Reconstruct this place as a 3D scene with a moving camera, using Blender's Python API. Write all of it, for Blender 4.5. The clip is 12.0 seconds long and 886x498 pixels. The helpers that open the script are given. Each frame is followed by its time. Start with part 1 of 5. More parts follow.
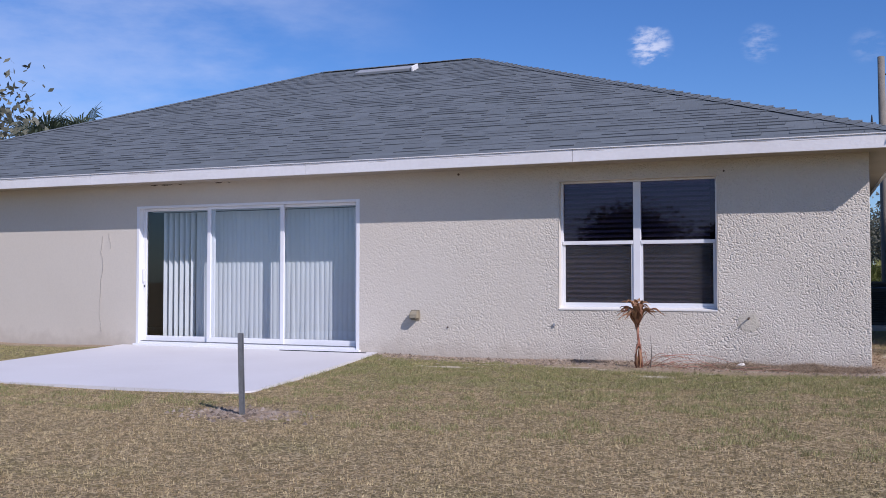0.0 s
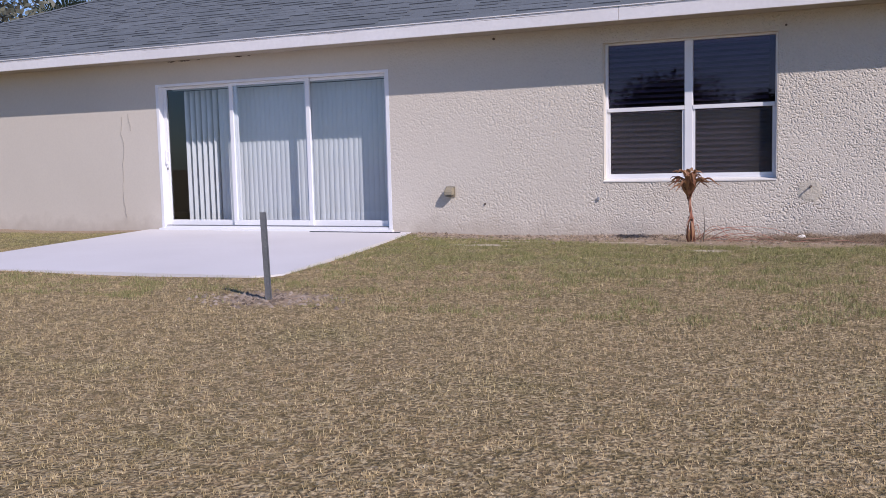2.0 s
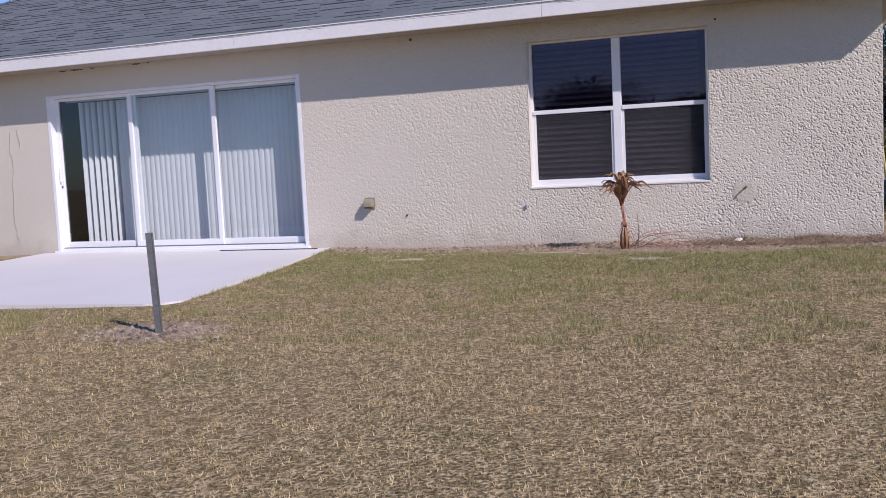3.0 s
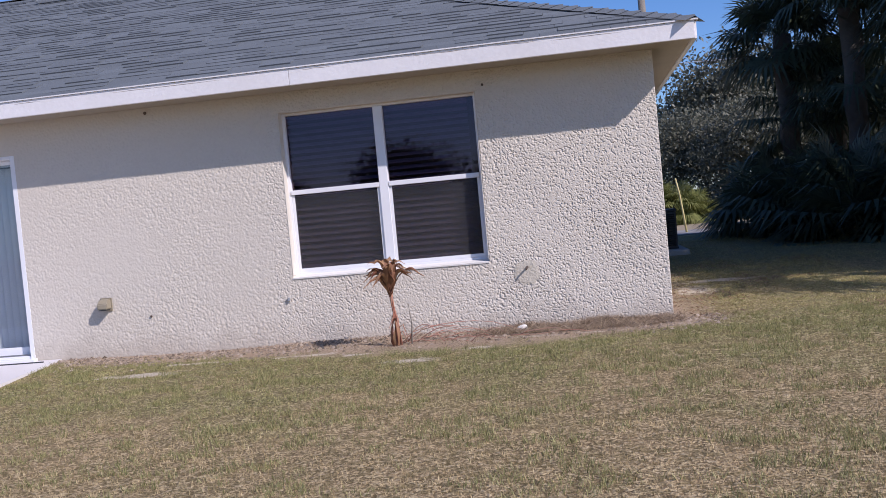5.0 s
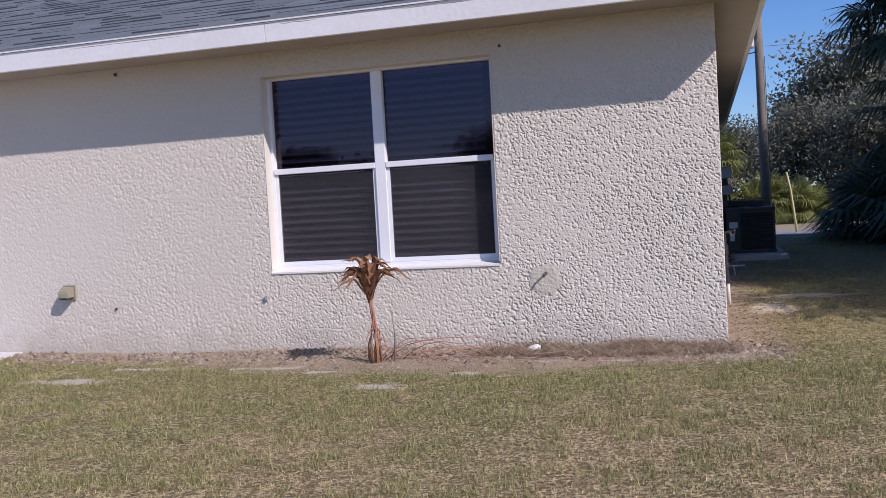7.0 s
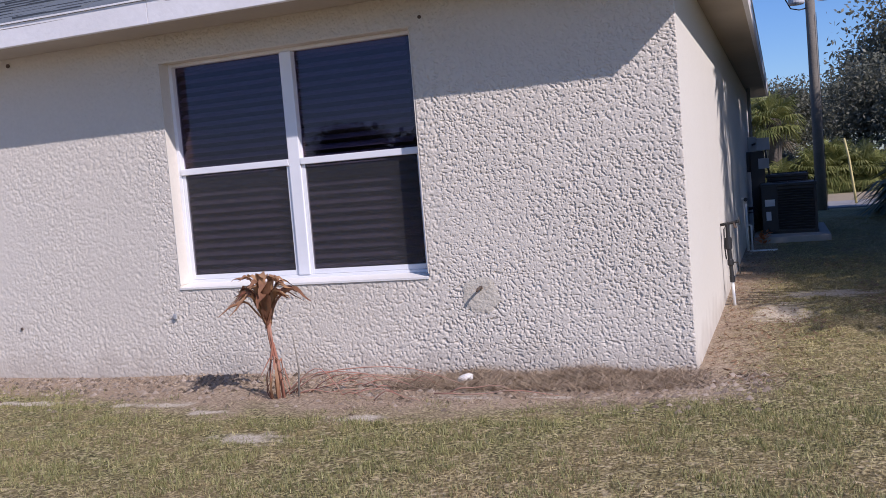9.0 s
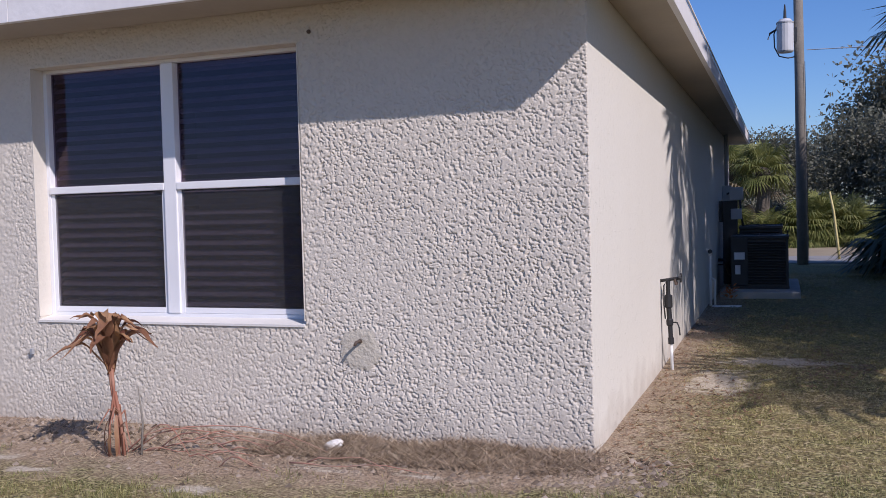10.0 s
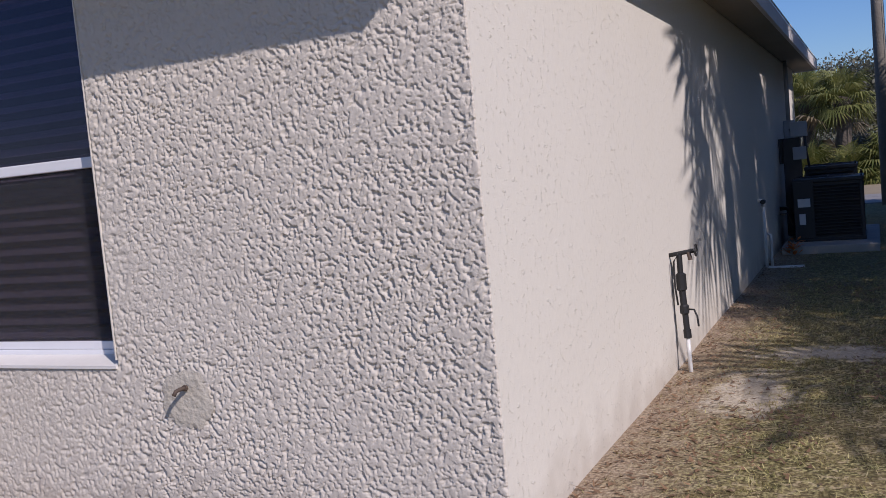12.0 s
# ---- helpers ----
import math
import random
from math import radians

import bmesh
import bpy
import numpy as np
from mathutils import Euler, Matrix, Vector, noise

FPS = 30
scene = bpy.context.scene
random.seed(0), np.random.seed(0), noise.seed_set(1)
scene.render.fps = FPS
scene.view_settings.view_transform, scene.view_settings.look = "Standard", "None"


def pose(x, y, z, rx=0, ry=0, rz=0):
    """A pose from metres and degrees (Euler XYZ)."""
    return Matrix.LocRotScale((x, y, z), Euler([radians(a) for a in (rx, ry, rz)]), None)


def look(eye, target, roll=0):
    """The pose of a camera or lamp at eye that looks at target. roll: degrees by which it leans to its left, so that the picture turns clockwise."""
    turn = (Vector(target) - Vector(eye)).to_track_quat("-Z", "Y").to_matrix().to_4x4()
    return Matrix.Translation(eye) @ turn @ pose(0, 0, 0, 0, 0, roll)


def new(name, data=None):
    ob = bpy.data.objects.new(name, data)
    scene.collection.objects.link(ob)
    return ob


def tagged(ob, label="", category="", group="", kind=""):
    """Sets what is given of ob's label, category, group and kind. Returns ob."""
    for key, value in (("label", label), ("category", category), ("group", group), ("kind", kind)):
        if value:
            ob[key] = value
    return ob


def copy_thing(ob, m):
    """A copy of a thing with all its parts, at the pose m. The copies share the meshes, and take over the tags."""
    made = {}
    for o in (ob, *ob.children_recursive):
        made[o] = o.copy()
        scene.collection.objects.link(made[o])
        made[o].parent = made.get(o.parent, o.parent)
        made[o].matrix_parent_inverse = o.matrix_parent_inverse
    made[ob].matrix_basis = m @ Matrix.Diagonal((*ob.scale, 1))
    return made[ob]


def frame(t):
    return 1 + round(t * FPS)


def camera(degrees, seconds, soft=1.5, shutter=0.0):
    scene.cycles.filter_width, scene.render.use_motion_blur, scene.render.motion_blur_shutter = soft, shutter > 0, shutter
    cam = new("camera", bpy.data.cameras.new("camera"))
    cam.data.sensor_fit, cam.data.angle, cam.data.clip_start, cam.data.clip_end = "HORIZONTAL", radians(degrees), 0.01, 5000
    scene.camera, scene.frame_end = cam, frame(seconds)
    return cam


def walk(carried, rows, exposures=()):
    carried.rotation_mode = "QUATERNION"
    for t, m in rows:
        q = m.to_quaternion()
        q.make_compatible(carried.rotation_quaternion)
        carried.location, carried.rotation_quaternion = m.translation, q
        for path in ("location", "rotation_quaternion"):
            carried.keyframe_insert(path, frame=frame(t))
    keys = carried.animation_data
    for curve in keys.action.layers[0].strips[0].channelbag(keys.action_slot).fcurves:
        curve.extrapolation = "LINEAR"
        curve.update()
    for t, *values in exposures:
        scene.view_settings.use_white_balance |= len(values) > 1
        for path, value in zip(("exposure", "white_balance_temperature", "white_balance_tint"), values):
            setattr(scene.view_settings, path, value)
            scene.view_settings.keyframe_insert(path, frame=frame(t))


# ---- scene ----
cam = camera(51.2, 12.0, soft=0.6)
walk(cam, [
    (0, pose(-0.635, -11.251, 0.963, 91.86, -0.01, 21.59)),
    (0.5, pose(-0.638, -11.248, 0.936, 91.77, 0.25, 19.01)),
    (1, pose(-0.569, -11.263, 0.925, 89.10, 0.58, 17.51)),
    (1.5, pose(-0.775, -10.964, 0.908, 86.93, 0.77, 19.53)),
    (2, pose(-0.925, -10.668, 0.884, 84.51, 1.36, 23.55)),
    (2.5, pose(-1.153, -10.288, 0.844, 83.97, 2.15, 23.17)),
    (3, pose(-1.132, -9.993, 0.854, 85.02, 2.81, 18.91)),
    (3.5, pose(-1.120, -9.711, 0.887, 85.90, 3.21, 13.45)),
    (3.7, pose(-1.109, -9.624, 0.931, 86.19, 3.52, 11.16)),
    (5.3, pose(-0.661, -8.290, 1.070, 88.03, 5.30, 8.49)),
    (5.5, pose(-0.613, -8.116, 1.076, 87.53, 5.22, 9.47)),
    (6, pose(-0.415, -7.694, 1.063, 86.93, 4.71, 12.51)),
    (6.5, pose(-0.180, -7.233, 1.034, 87.33, 4.00, 15.58)),
    (7, pose(-0.128, -6.855, 1.026, 87.60, 3.20, 15.73)),
    (7.2, pose(-0.107, -6.715, 1.028, 87.47, 3.08, 15.30)),
    (8.8, pose(0.435, -5.663, 1.172, 85.78, 4.53, 18.46)),
    (9, pose(0.524, -5.495, 1.172, 86.05, 4.68, 20.08)),
    (9.5, pose(0.759, -5.053, 1.189, 87.26, 2.42, 18.89)),
    (10, pose(0.906, -4.610, 1.196, 87.89, 1.45, 20.14)),
    (10.5, pose(0.948, -4.137, 1.223, 86.61, 3.30, 25.04)),
    (11, pose(0.963, -3.669, 1.237, 85.91, 4.02, 27.25)),
    (11.5, pose(1.099, -3.188, 1.238, 85.52, 4.72, 27.97)),
    (12, pose(1.138, -2.714, 1.225, 85.49, 5.25, 25.01)),
], exposures=(
    (0.0, 0.15, 6180, 21), (1.0, 0.16, 6400, 22), (2.0, 0.18, 6530, 23), (3.5, 0.18, 6530, 23), (5.5, 0.37, 6380, 23), (7.0, 0.27, 6400, 23), (9.0, 0.28, 6320, 24), (9.5, 0.18, 6300, 24), (10.0, 0.16, 6350, 23), (11.0, 0.08, 6450, 23), (12.0, -0.03, 6480, 23)))

# ---- world, sun ----
SUN_DIR = Vector((0.664, -0.42, 0.606)).normalized()      # towards the sun
world = bpy.data.worlds.new("world")
scene.world = world
world.use_nodes = True
wn, wl = world.node_tree.nodes, world.node_tree.links
bg = wn["Background"]
sky = wn.new("ShaderNodeTexSky")
sky.sky_type = "NISHITA"
sky.sun_disc = False
sky.sun_elevation = math.asin(SUN_DIR.z)
sky.sun_rotation = math.atan2(SUN_DIR.x, SUN_DIR.y)
sky.air_density, sky.dust_density, sky.ozone_density = 1.0, 0.4, 2.5
# a wisp of high cloud and three small fair-weather puffs
wtc = wn.new("ShaderNodeTexCoord")


def wmath(op, a, c=0.0):
    r = wn.new("ShaderNodeMath")
    r.operation = op
    for k, s in enumerate((a, c)):
        if isinstance(s, (int, float)):
            r.inputs[k].default_value = s
        else:
            wl.new(s, r.inputs[k])
    return r.outputs[0]


def wnoise(scale, stretch):
    mp = wn.new("ShaderNodeMapping")
    mp.inputs["Scale"].default_value = stretch
    wl.new(wtc.outputs["Generated"], mp.inputs["Vector"])
    t = wn.new("ShaderNodeTexNoise")
    t.inputs["Scale"].default_value, t.inputs["Detail"].default_value, t.inputs["Roughness"].default_value = scale, 7, 0.6
    wl.new(mp.outputs["Vector"], t.inputs["Vector"])
    return t.outputs["Fac"]


def wramp(v, a, c, lo, hi):
    r = wn.new("ShaderNodeMapRange")
    r.interpolation_type = "SMOOTHSTEP"
    for key, val in (("From Min", a), ("From Max", c), ("To Min", lo), ("To Max", hi)):
        r.inputs[key].default_value = val
    wl.new(v, r.inputs["Value"])
    return r.outputs["Result"]


puffy, wispy = wnoise(38, (1, 1, 2.4)), wnoise(5, (1, 1, 3.0))
cover = None
for d, inner, outer, strength, tex, lo, hi in (((-0.15, 0.959, 0.240), 1.0, 0.99965, 0.7, puffy, 0.44, 0.66), ((-0.043, 0.971, 0.236), 1.0, 0.99975, 0.3, puffy, 0.42, 0.7),
                                              ((0.055, 0.972, 0.225), 1.0, 0.9998, 0.12, puffy, 0.42, 0.66), ((-0.66, 0.72, 0.22), 0.998, 0.93, 0.28, wispy, 0.33, 0.75)):
    dp = wn.new("ShaderNodeVectorMath")
    dp.operation = "DOT_PRODUCT"
    dp.inputs[1].default_value = Vector(d).normalized()
    wl.new(wtc.outputs["Generated"], dp.inputs[0])
    c = wmath("MULTIPLY", wramp(dp.outputs["Value"], outer, inner, 0, strength), wramp(tex, lo, hi, 0, 1))
    cover = c if cover is None else wmath("MAXIMUM", cover, c)
wmix = wn.new("ShaderNodeMix")
wmix.data_type = "RGBA"
wmix.inputs["B"].default_value = (8.2, 8.8, 10.0, 1)
hue = wn.new("ShaderNodeHueSaturation")
hue.inputs["Saturation"].default_value = 1.2
blue = wn.new("ShaderNodeMix")
blue.data_type, blue.blend_type = "RGBA", "MULTIPLY"
blue.inputs["Factor"].default_value = 1.0
blue.inputs["B"].default_value = (0.76, 0.96, 1.25, 1)
wl.new(sky.outputs["Color"], hue.inputs["Color"])
wl.new(hue.outputs["Color"], blue.inputs["A"])
wl.new(blue.outputs["Result"], wmix.inputs["A"])
wl.new(cover, wmix.inputs["Factor"])
wl.new(wmix.outputs["Result"], bg.inputs["Color"])
bg.inputs["Strength"].default_value = 0.085
sun = new("sun", bpy.data.lights.new("sun", "SUN"))
sun.data.energy, sun.data.angle, sun.data.color = 3.6, radians(0.53), (1.0, 0.965, 0.915)
sun.matrix_world = look(SUN_DIR * 60, (0, 0, 0))


# ---- materials ----
def mat(name, base, rough=0.7, metal=0.0, vary=0.0, scale=3.0, grain=0.0, grain_scale=60.0, bump=0.0, bump_scale=80.0, per_object=0.0, tint=None, placed=False):
    """Principled surface with two scales of variation, fine relief and an optional change from piece to piece."""
    m = bpy.data.materials.new(name)
    m.use_nodes = True
    n, l = m.node_tree.nodes, m.node_tree.links
    b = n["Principled BSDF"]
    b.inputs["Roughness"].default_value, b.inputs["Metallic"].default_value = rough, metal
    tc = n.new("ShaderNodeTexCoord")
    spot = n.new("ShaderNodeNewGeometry").outputs["Position"] if placed else tc.outputs["Object"]
    col = n.new("ShaderNodeRGB")
    col.outputs[0].default_value = (*base, 1)
    out = col.outputs[0]

    def blend(fac_out, colour, amount, source):
        mx = n.new("ShaderNodeMix")
        mx.data_type = "RGBA"
        mr = n.new("ShaderNodeMapRange")
        mr.inputs["From Min"].default_value, mr.inputs["From Max"].default_value = 0.35, 0.7
        mr.inputs["To Max"].default_value = amount
        l.new(fac_out, mr.inputs["Value"])
        l.new(mr.outputs["Result"], mx.inputs["Factor"])
        l.new(source, mx.inputs["A"])
        mx.inputs["B"].default_value = (*colour, 1)
        return mx.outputs["Result"]

    other = tint or tuple(c * 0.55 for c in base)
    if vary:
        t = n.new("ShaderNodeTexNoise")
        t.inputs["Scale"].default_value, t.inputs["Detail"].default_value = scale, 5
        l.new(spot, t.inputs["Vector"])
        out = blend(t.outputs["Fac"], other, vary, out)
    if grain:
        t = n.new("ShaderNodeTexNoise")
        t.inputs["Scale"].default_value, t.inputs["Detail"].default_value = grain_scale, 3
        l.new(spot, t.inputs["Vector"])
        out = blend(t.outputs["Fac"], tuple(c * 0.6 for c in base), grain, out)
    if per_object:
        oi = n.new("ShaderNodeObjectInfo")
        geo = n.new("ShaderNodeNewGeometry")
        add = n.new("ShaderNodeMath")
        add.operation = "ADD"
        l.new(oi.outputs["Random"], add.inputs[0])
        l.new(geo.outputs["Random Per Island"], add.inputs[1])
        fr = n.new("ShaderNodeMath")
        fr.operation = "FRACT"
        l.new(add.outputs[0], fr.inputs[0])
        mr = n.new("ShaderNodeMapRange")
        mr.inputs["To Min"].default_value, mr.inputs["To Max"].default_value = 1 - per_object, 1 + per_object
        l.new(fr.outputs[0], mr.inputs["Value"])
        hs = n.new("ShaderNodeHueSaturation")
        l.new(mr.outputs["Result"], hs.inputs["Value"])
        l.new(out, hs.inputs["Color"])
        out = hs.outputs["Color"]
    l.new(out, b.inputs["Base Color"])
    if bump:
        t = n.new("ShaderNodeTexNoise")
        t.inputs["Scale"].default_value, t.inputs["Detail"].default_value = bump_scale, 4
        l.new(spot, t.inputs["Vector"])
        bp = n.new("ShaderNodeBump")
        bp.inputs["Strength"].default_value, bp.inputs["Distance"].default_value = 1.0, bump
        l.new(t.outputs["Fac"], bp.inputs["Height"])
        l.new(bp.outputs["Normal"], b.inputs["Normal"])
    return m


def stucco_material(name, depth, base, tint, low=0.42, high=0.55):
    """Painted knock-down stucco: flat trowelled islands with creases between them, splash dirt low down."""
    m = mat(name, base, 0.9, vary=0.3, scale=0.9, tint=tint, grain=0.10, grain_scale=35)
    n, l = m.node_tree.nodes, m.node_tree.links
    b = n["Principled BSDF"]
    tc = [x for x in n if x.type == "TEX_COORD"][0]
    warp = n.new("ShaderNodeTexNoise")
    warp.inputs["Scale"].default_value, warp.inputs["Detail"].default_value = 9, 2
    sub = n.new("ShaderNodeVectorMath")
    sub.operation = "SUBTRACT"
    sub.inputs[1].default_value = (0.5, 0.5, 0.5)
    mul = n.new("ShaderNodeVectorMath")
    mul.operation = "SCALE"
    mul.inputs["Scale"].default_value = 0.05
    addv = n.new("ShaderNodeVectorMath")
    addv.operation = "ADD"
    l.new(tc.outputs["Object"], warp.inputs["Vector"])
    l.new(warp.outputs["Color"], sub.inputs[0])
    l.new(sub.outputs[0], mul.inputs[0])
    l.new(tc.outputs["Object"], addv.inputs[0])
    l.new(mul.outputs[0], addv.inputs[1])
    big = n.new("ShaderNodeTexNoise")
    big.inputs["Scale"].default_value, big.inputs["Detail"].default_value, big.inputs["Roughness"].default_value = 34, 4.0, 0.6
    l.new(addv.outputs[0], big.inputs["Vector"])
    ramp = n.new("ShaderNodeMapRange")
    ramp.interpolation_type = "SMOOTHSTEP"
    ramp.inputs["From Min"].default_value, ramp.inputs["From Max"].default_value = low, high
    l.new(big.outputs["Fac"], ramp.inputs["Value"])
    # the relief dies out on the smoother stretch beside the patio door
    sep = n.new("ShaderNodeSeparateXYZ")
    l.new(tc.outputs["Object"], sep.inputs[0])
    fade = n.new("ShaderNodeMapRange")
    fade.inputs["From Min"].default_value, fade.inputs["From Max"].default_value = -9.0, -2.5
    fade.inputs["To Min"].default_value, fade.inputs["To Max"].default_value = 0.10, 1.0
    l.new(sep.outputs["X"], fade.inputs["Value"])
    fine = n.new("ShaderNodeTexNoise")
    fine.inputs["Scale"].default_value, fine.inputs["Detail"].default_value = 120, 3
    l.new(tc.outputs["Object"], fine.inputs["Vector"])
    mixh = n.new("ShaderNodeMath")
    mixh.operation = "MULTIPLY_ADD"
    mixh.inputs[1].default_value = 0.4
    l.new(fine.outputs["Fac"], mixh.inputs[0])
    l.new(ramp.outputs["Result"], mixh.inputs[2])
    bp = n.new("ShaderNodeBump")
    bp.inputs["Distance"].default_value = depth
    worn = n.new("ShaderNodeTexNoise")
    worn.inputs["Scale"].default_value, worn.inputs["Detail"].default_value = 2.6, 3
    l.new(tc.outputs["Object"], worn.inputs["Vector"])
    wr = n.new("ShaderNodeMapRange")
    wr.inputs["From Min"].default_value, wr.inputs["From Max"].default_value = 0.35, 0.65
    wr.inputs["To Min"].default_value, wr.inputs["To Max"].default_value = 0.65, 1.0
    l.new(worn.outputs["Fac"], wr.inputs["Value"])
    st = n.new("ShaderNodeMath")
    st.operation = "MULTIPLY"
    l.new(fade.outputs["Result"], st.inputs[0])
    l.new(wr.outputs["Result"], st.inputs[1])
    l.new(st.outputs[0], bp.inputs["Strength"])
    l.new(mixh.outputs[0], bp.inputs["Height"])
    l.new(bp.outputs["Normal"], b.inputs["Normal"])
    # rain-splash soil on the lowest hand's breadth, with a ragged edge
    src = b.inputs["Base Color"].links[0].from_socket
    edge = n.new("ShaderNodeTexNoise")
    edge.inputs["Scale"].default_value, edge.inputs["Detail"].default_value = 5, 6
    l.new(tc.outputs["Object"], edge.inputs["Vector"])
    hsum = n.new("ShaderNodeMath")
    hsum.operation = "MULTIPLY_ADD"
    hsum.inputs[1].default_value = 0.5
    l.new(edge.outputs["Fac"], hsum.inputs[0])
    l.new(sep.outputs["Z"], hsum.inputs[2])
    dm = n.new("ShaderNodeMapRange")
    dm.inputs["From Min"].default_value, dm.inputs["From Max"].default_value = 0.18, 0.44
    dm.inputs["To Min"].default_value, dm.inputs["To Max"].default_value = 0.42, 0.0
    l.new(hsum.outputs[0], dm.inputs["Value"])
    mx = n.new("ShaderNodeMix")
    mx.data_type = "RGBA"
    mx.inputs["B"].default_value = (0.34, 0.28, 0.22, 1)
    l.new(dm.outputs["Result"], mx.inputs["Factor"])
    l.new(src, mx.inputs["A"])
    l.new(mx.outputs["Result"], b.inputs["Base Color"])
    return m


# worn bare spots in the lawn: x, y and half-widths
BARE = ((-1.28, -0.54, 0.26, 0.055), (-0.72, -0.52, 0.20, 0.04), (-1.68, -1.02, 0.22, 0.07), (-2.15, -1.42, 0.24, 0.10), (-3.25, -0.80, 0.35, 0.06), (-4.55, -1.25, 0.42, 0.12),
        (-4.3, -0.75, 0.35, 0.06), (-2.75, -0.95, 0.2, 0.05), (0.45, 2.3, 0.25, 0.5), (0.9, 3.2, 0.5, 0.22))


def lawn_material(name, blades):
    """Winter lawn: straw-coloured with a greener strip by the house, bare sandy soil along the wall foot."""
    m = bpy.data.materials.new(name)
    m.use_nodes = True
    n, l = m.node_tree.nodes, m.node_tree.links
    b = n["Principled BSDF"]
    b.inputs["Roughness"].default_value = 0.85
    b.inputs["Specular IOR Level"].default_value = 0.15
    tc = n.new("ShaderNodeTexCoord")
    sep = n.new("ShaderNodeSeparateXYZ")
    l.new(tc.outputs["Object"], sep.inputs[0])

    def noise_at(scale, detail):
        t = n.new("ShaderNodeTexNoise")
        t.inputs["Scale"].default_value, t.inputs["Detail"].default_value = scale, detail
        l.new(tc.outputs["Object"], t.inputs["Vector"])
        return t.outputs["Fac"]

    def ramp(value, a, z, lo=0.0, hi=1.0):
        r = n.new("ShaderNodeMapRange")
        r.inputs["From Min"].default_value, r.inputs["From Max"].default_value = a, z
        r.inputs["To Min"].default_value, r.inputs["To Max"].default_value = lo, hi
        l.new(value, r.inputs["Value"])
        return r.outputs["Result"]

    def maths(op, a, c):
        r = n.new("ShaderNodeMath")
        r.operation = op
        for k, s in enumerate((a, c)):
            if isinstance(s, (int, float)):
                r.inputs[k].default_value = s
            else:
                l.new(s, r.inputs[k])
        return r.outputs[0]

    def mix(fac, a, c):
        r = n.new("ShaderNodeMix")
        r.data_type = "RGBA"
        l.new(fac, r.inputs["Factor"])
        for key, s in (("A", a), ("B", c)):
            if isinstance(s, tuple):
                r.inputs[key].default_value = (*s, 1)
            else:
                l.new(s, r.inputs[key])
        return r.outputs["Result"]

    patch = noise_at(0.9, 6)
    mid = noise_at(7, 4)
    small = noise_at(58, 4)
    if blades:
        geo = n.new("ShaderNodeNewGeometry")
        rnd = geo.outputs["Random Per Island"]
        straw = mix(rnd, (0.40, 0.30, 0.155), (0.65, 0.52, 0.305))
        green = mix(rnd, (0.19, 0.19, 0.055), (0.56, 0.51, 0.235))
    else:
        straw = mix(ramp(small, 0.42, 0.60), (0.17, 0.118, 0.06), (0.54, 0.41, 0.23))
        green = mix(ramp(small, 0.42, 0.60), (0.05, 0.05, 0.018), (0.40, 0.37, 0.165))
    # greener towards the house (y from -3.5 to -0.8) and in scattered patches
    near = ramp(sep.outputs["Y"], -4.2, -1.0, 0.0, 0.42)
    g = ramp(maths("ADD", maths("ADD", patch, near), maths("MULTIPLY", mid, 0.35)), 0.74, 1.06, 0.06, 0.95)
    colour = mix(g, straw, green)
    tan = ramp(mid, 0.45, 0.75, 0.0, 0.5)
    colour = mix(tan, colour, (0.40, 0.28, 0.15))
    colour = mix(ramp(noise_at(13, 5), 0.48, 0.58, 0.0, 0.5), colour, (0.14, 0.11, 0.045))
    colour = mix(ramp(noise_at(36, 3), 0.52, 0.60, 0.0, 0.5), colour, (0.12, 0.092, 0.045))
    colour = mix(ramp(noise_at(31, 3), 0.56, 0.66, 0.0, 0.5), colour, (0.66, 0.53, 0.33))
    if not blades:
        # bare soil at the wall foot and round the post
        dx = maths("ADD", sep.outputs["X"], 4.66)
        dy = maths("ADD", sep.outputs["Y"], 5.22)
        rr = maths("SQRT", maths("ADD", maths("MULTIPLY", dx, dx), maths("MULTIPLY", maths("MULTIPLY", dy, dy), 2.2)), 0.0)
        spot = ramp(maths("ADD", rr, maths("MULTIPLY", mid, 0.35)), 0.42, 0.72, 0.9, 0.0)
        # the strip widens past the window and narrows again towards the corner
        wide = maths("SUBTRACT", ramp(sep.outputs["X"], -4.6, -3.0, 0.0, 0.5), ramp(sep.outputs["X"], -1.6, 0.0, 0.0, 0.3))
        reach = maths("ADD", maths("ADD", sep.outputs["Y"], wide), maths("ADD", maths("MULTIPLY", mid, 0.5), maths("MULTIPLY", noise_at(2.3, 4), 0.5)))
        foot = ramp(reach, -0.10, 0.26, 0.0, 0.92)
        foot = maths("MULTIPLY", foot, ramp(maths("ADD", sep.outputs["X"], maths("MULTIPLY", mid, 0.8)), 0.45, 0.95, 1.0, 0.06))
        soil = mix(ramp(small, 0.3, 0.7), (0.25, 0.18, 0.12), (0.53, 0.42, 0.31))
        soil = mix(ramp(noise_at(4.5, 5), 0.42, 0.62, 0.0, 0.4), soil, (0.36, 0.25, 0.175))
        colour = mix(foot, colour, soil)
        colour = mix(spot, colour, soil)
        pale = mix(ramp(small, 0.3, 0.7), (0.45, 0.38, 0.295), (0.66, 0.58, 0.465))
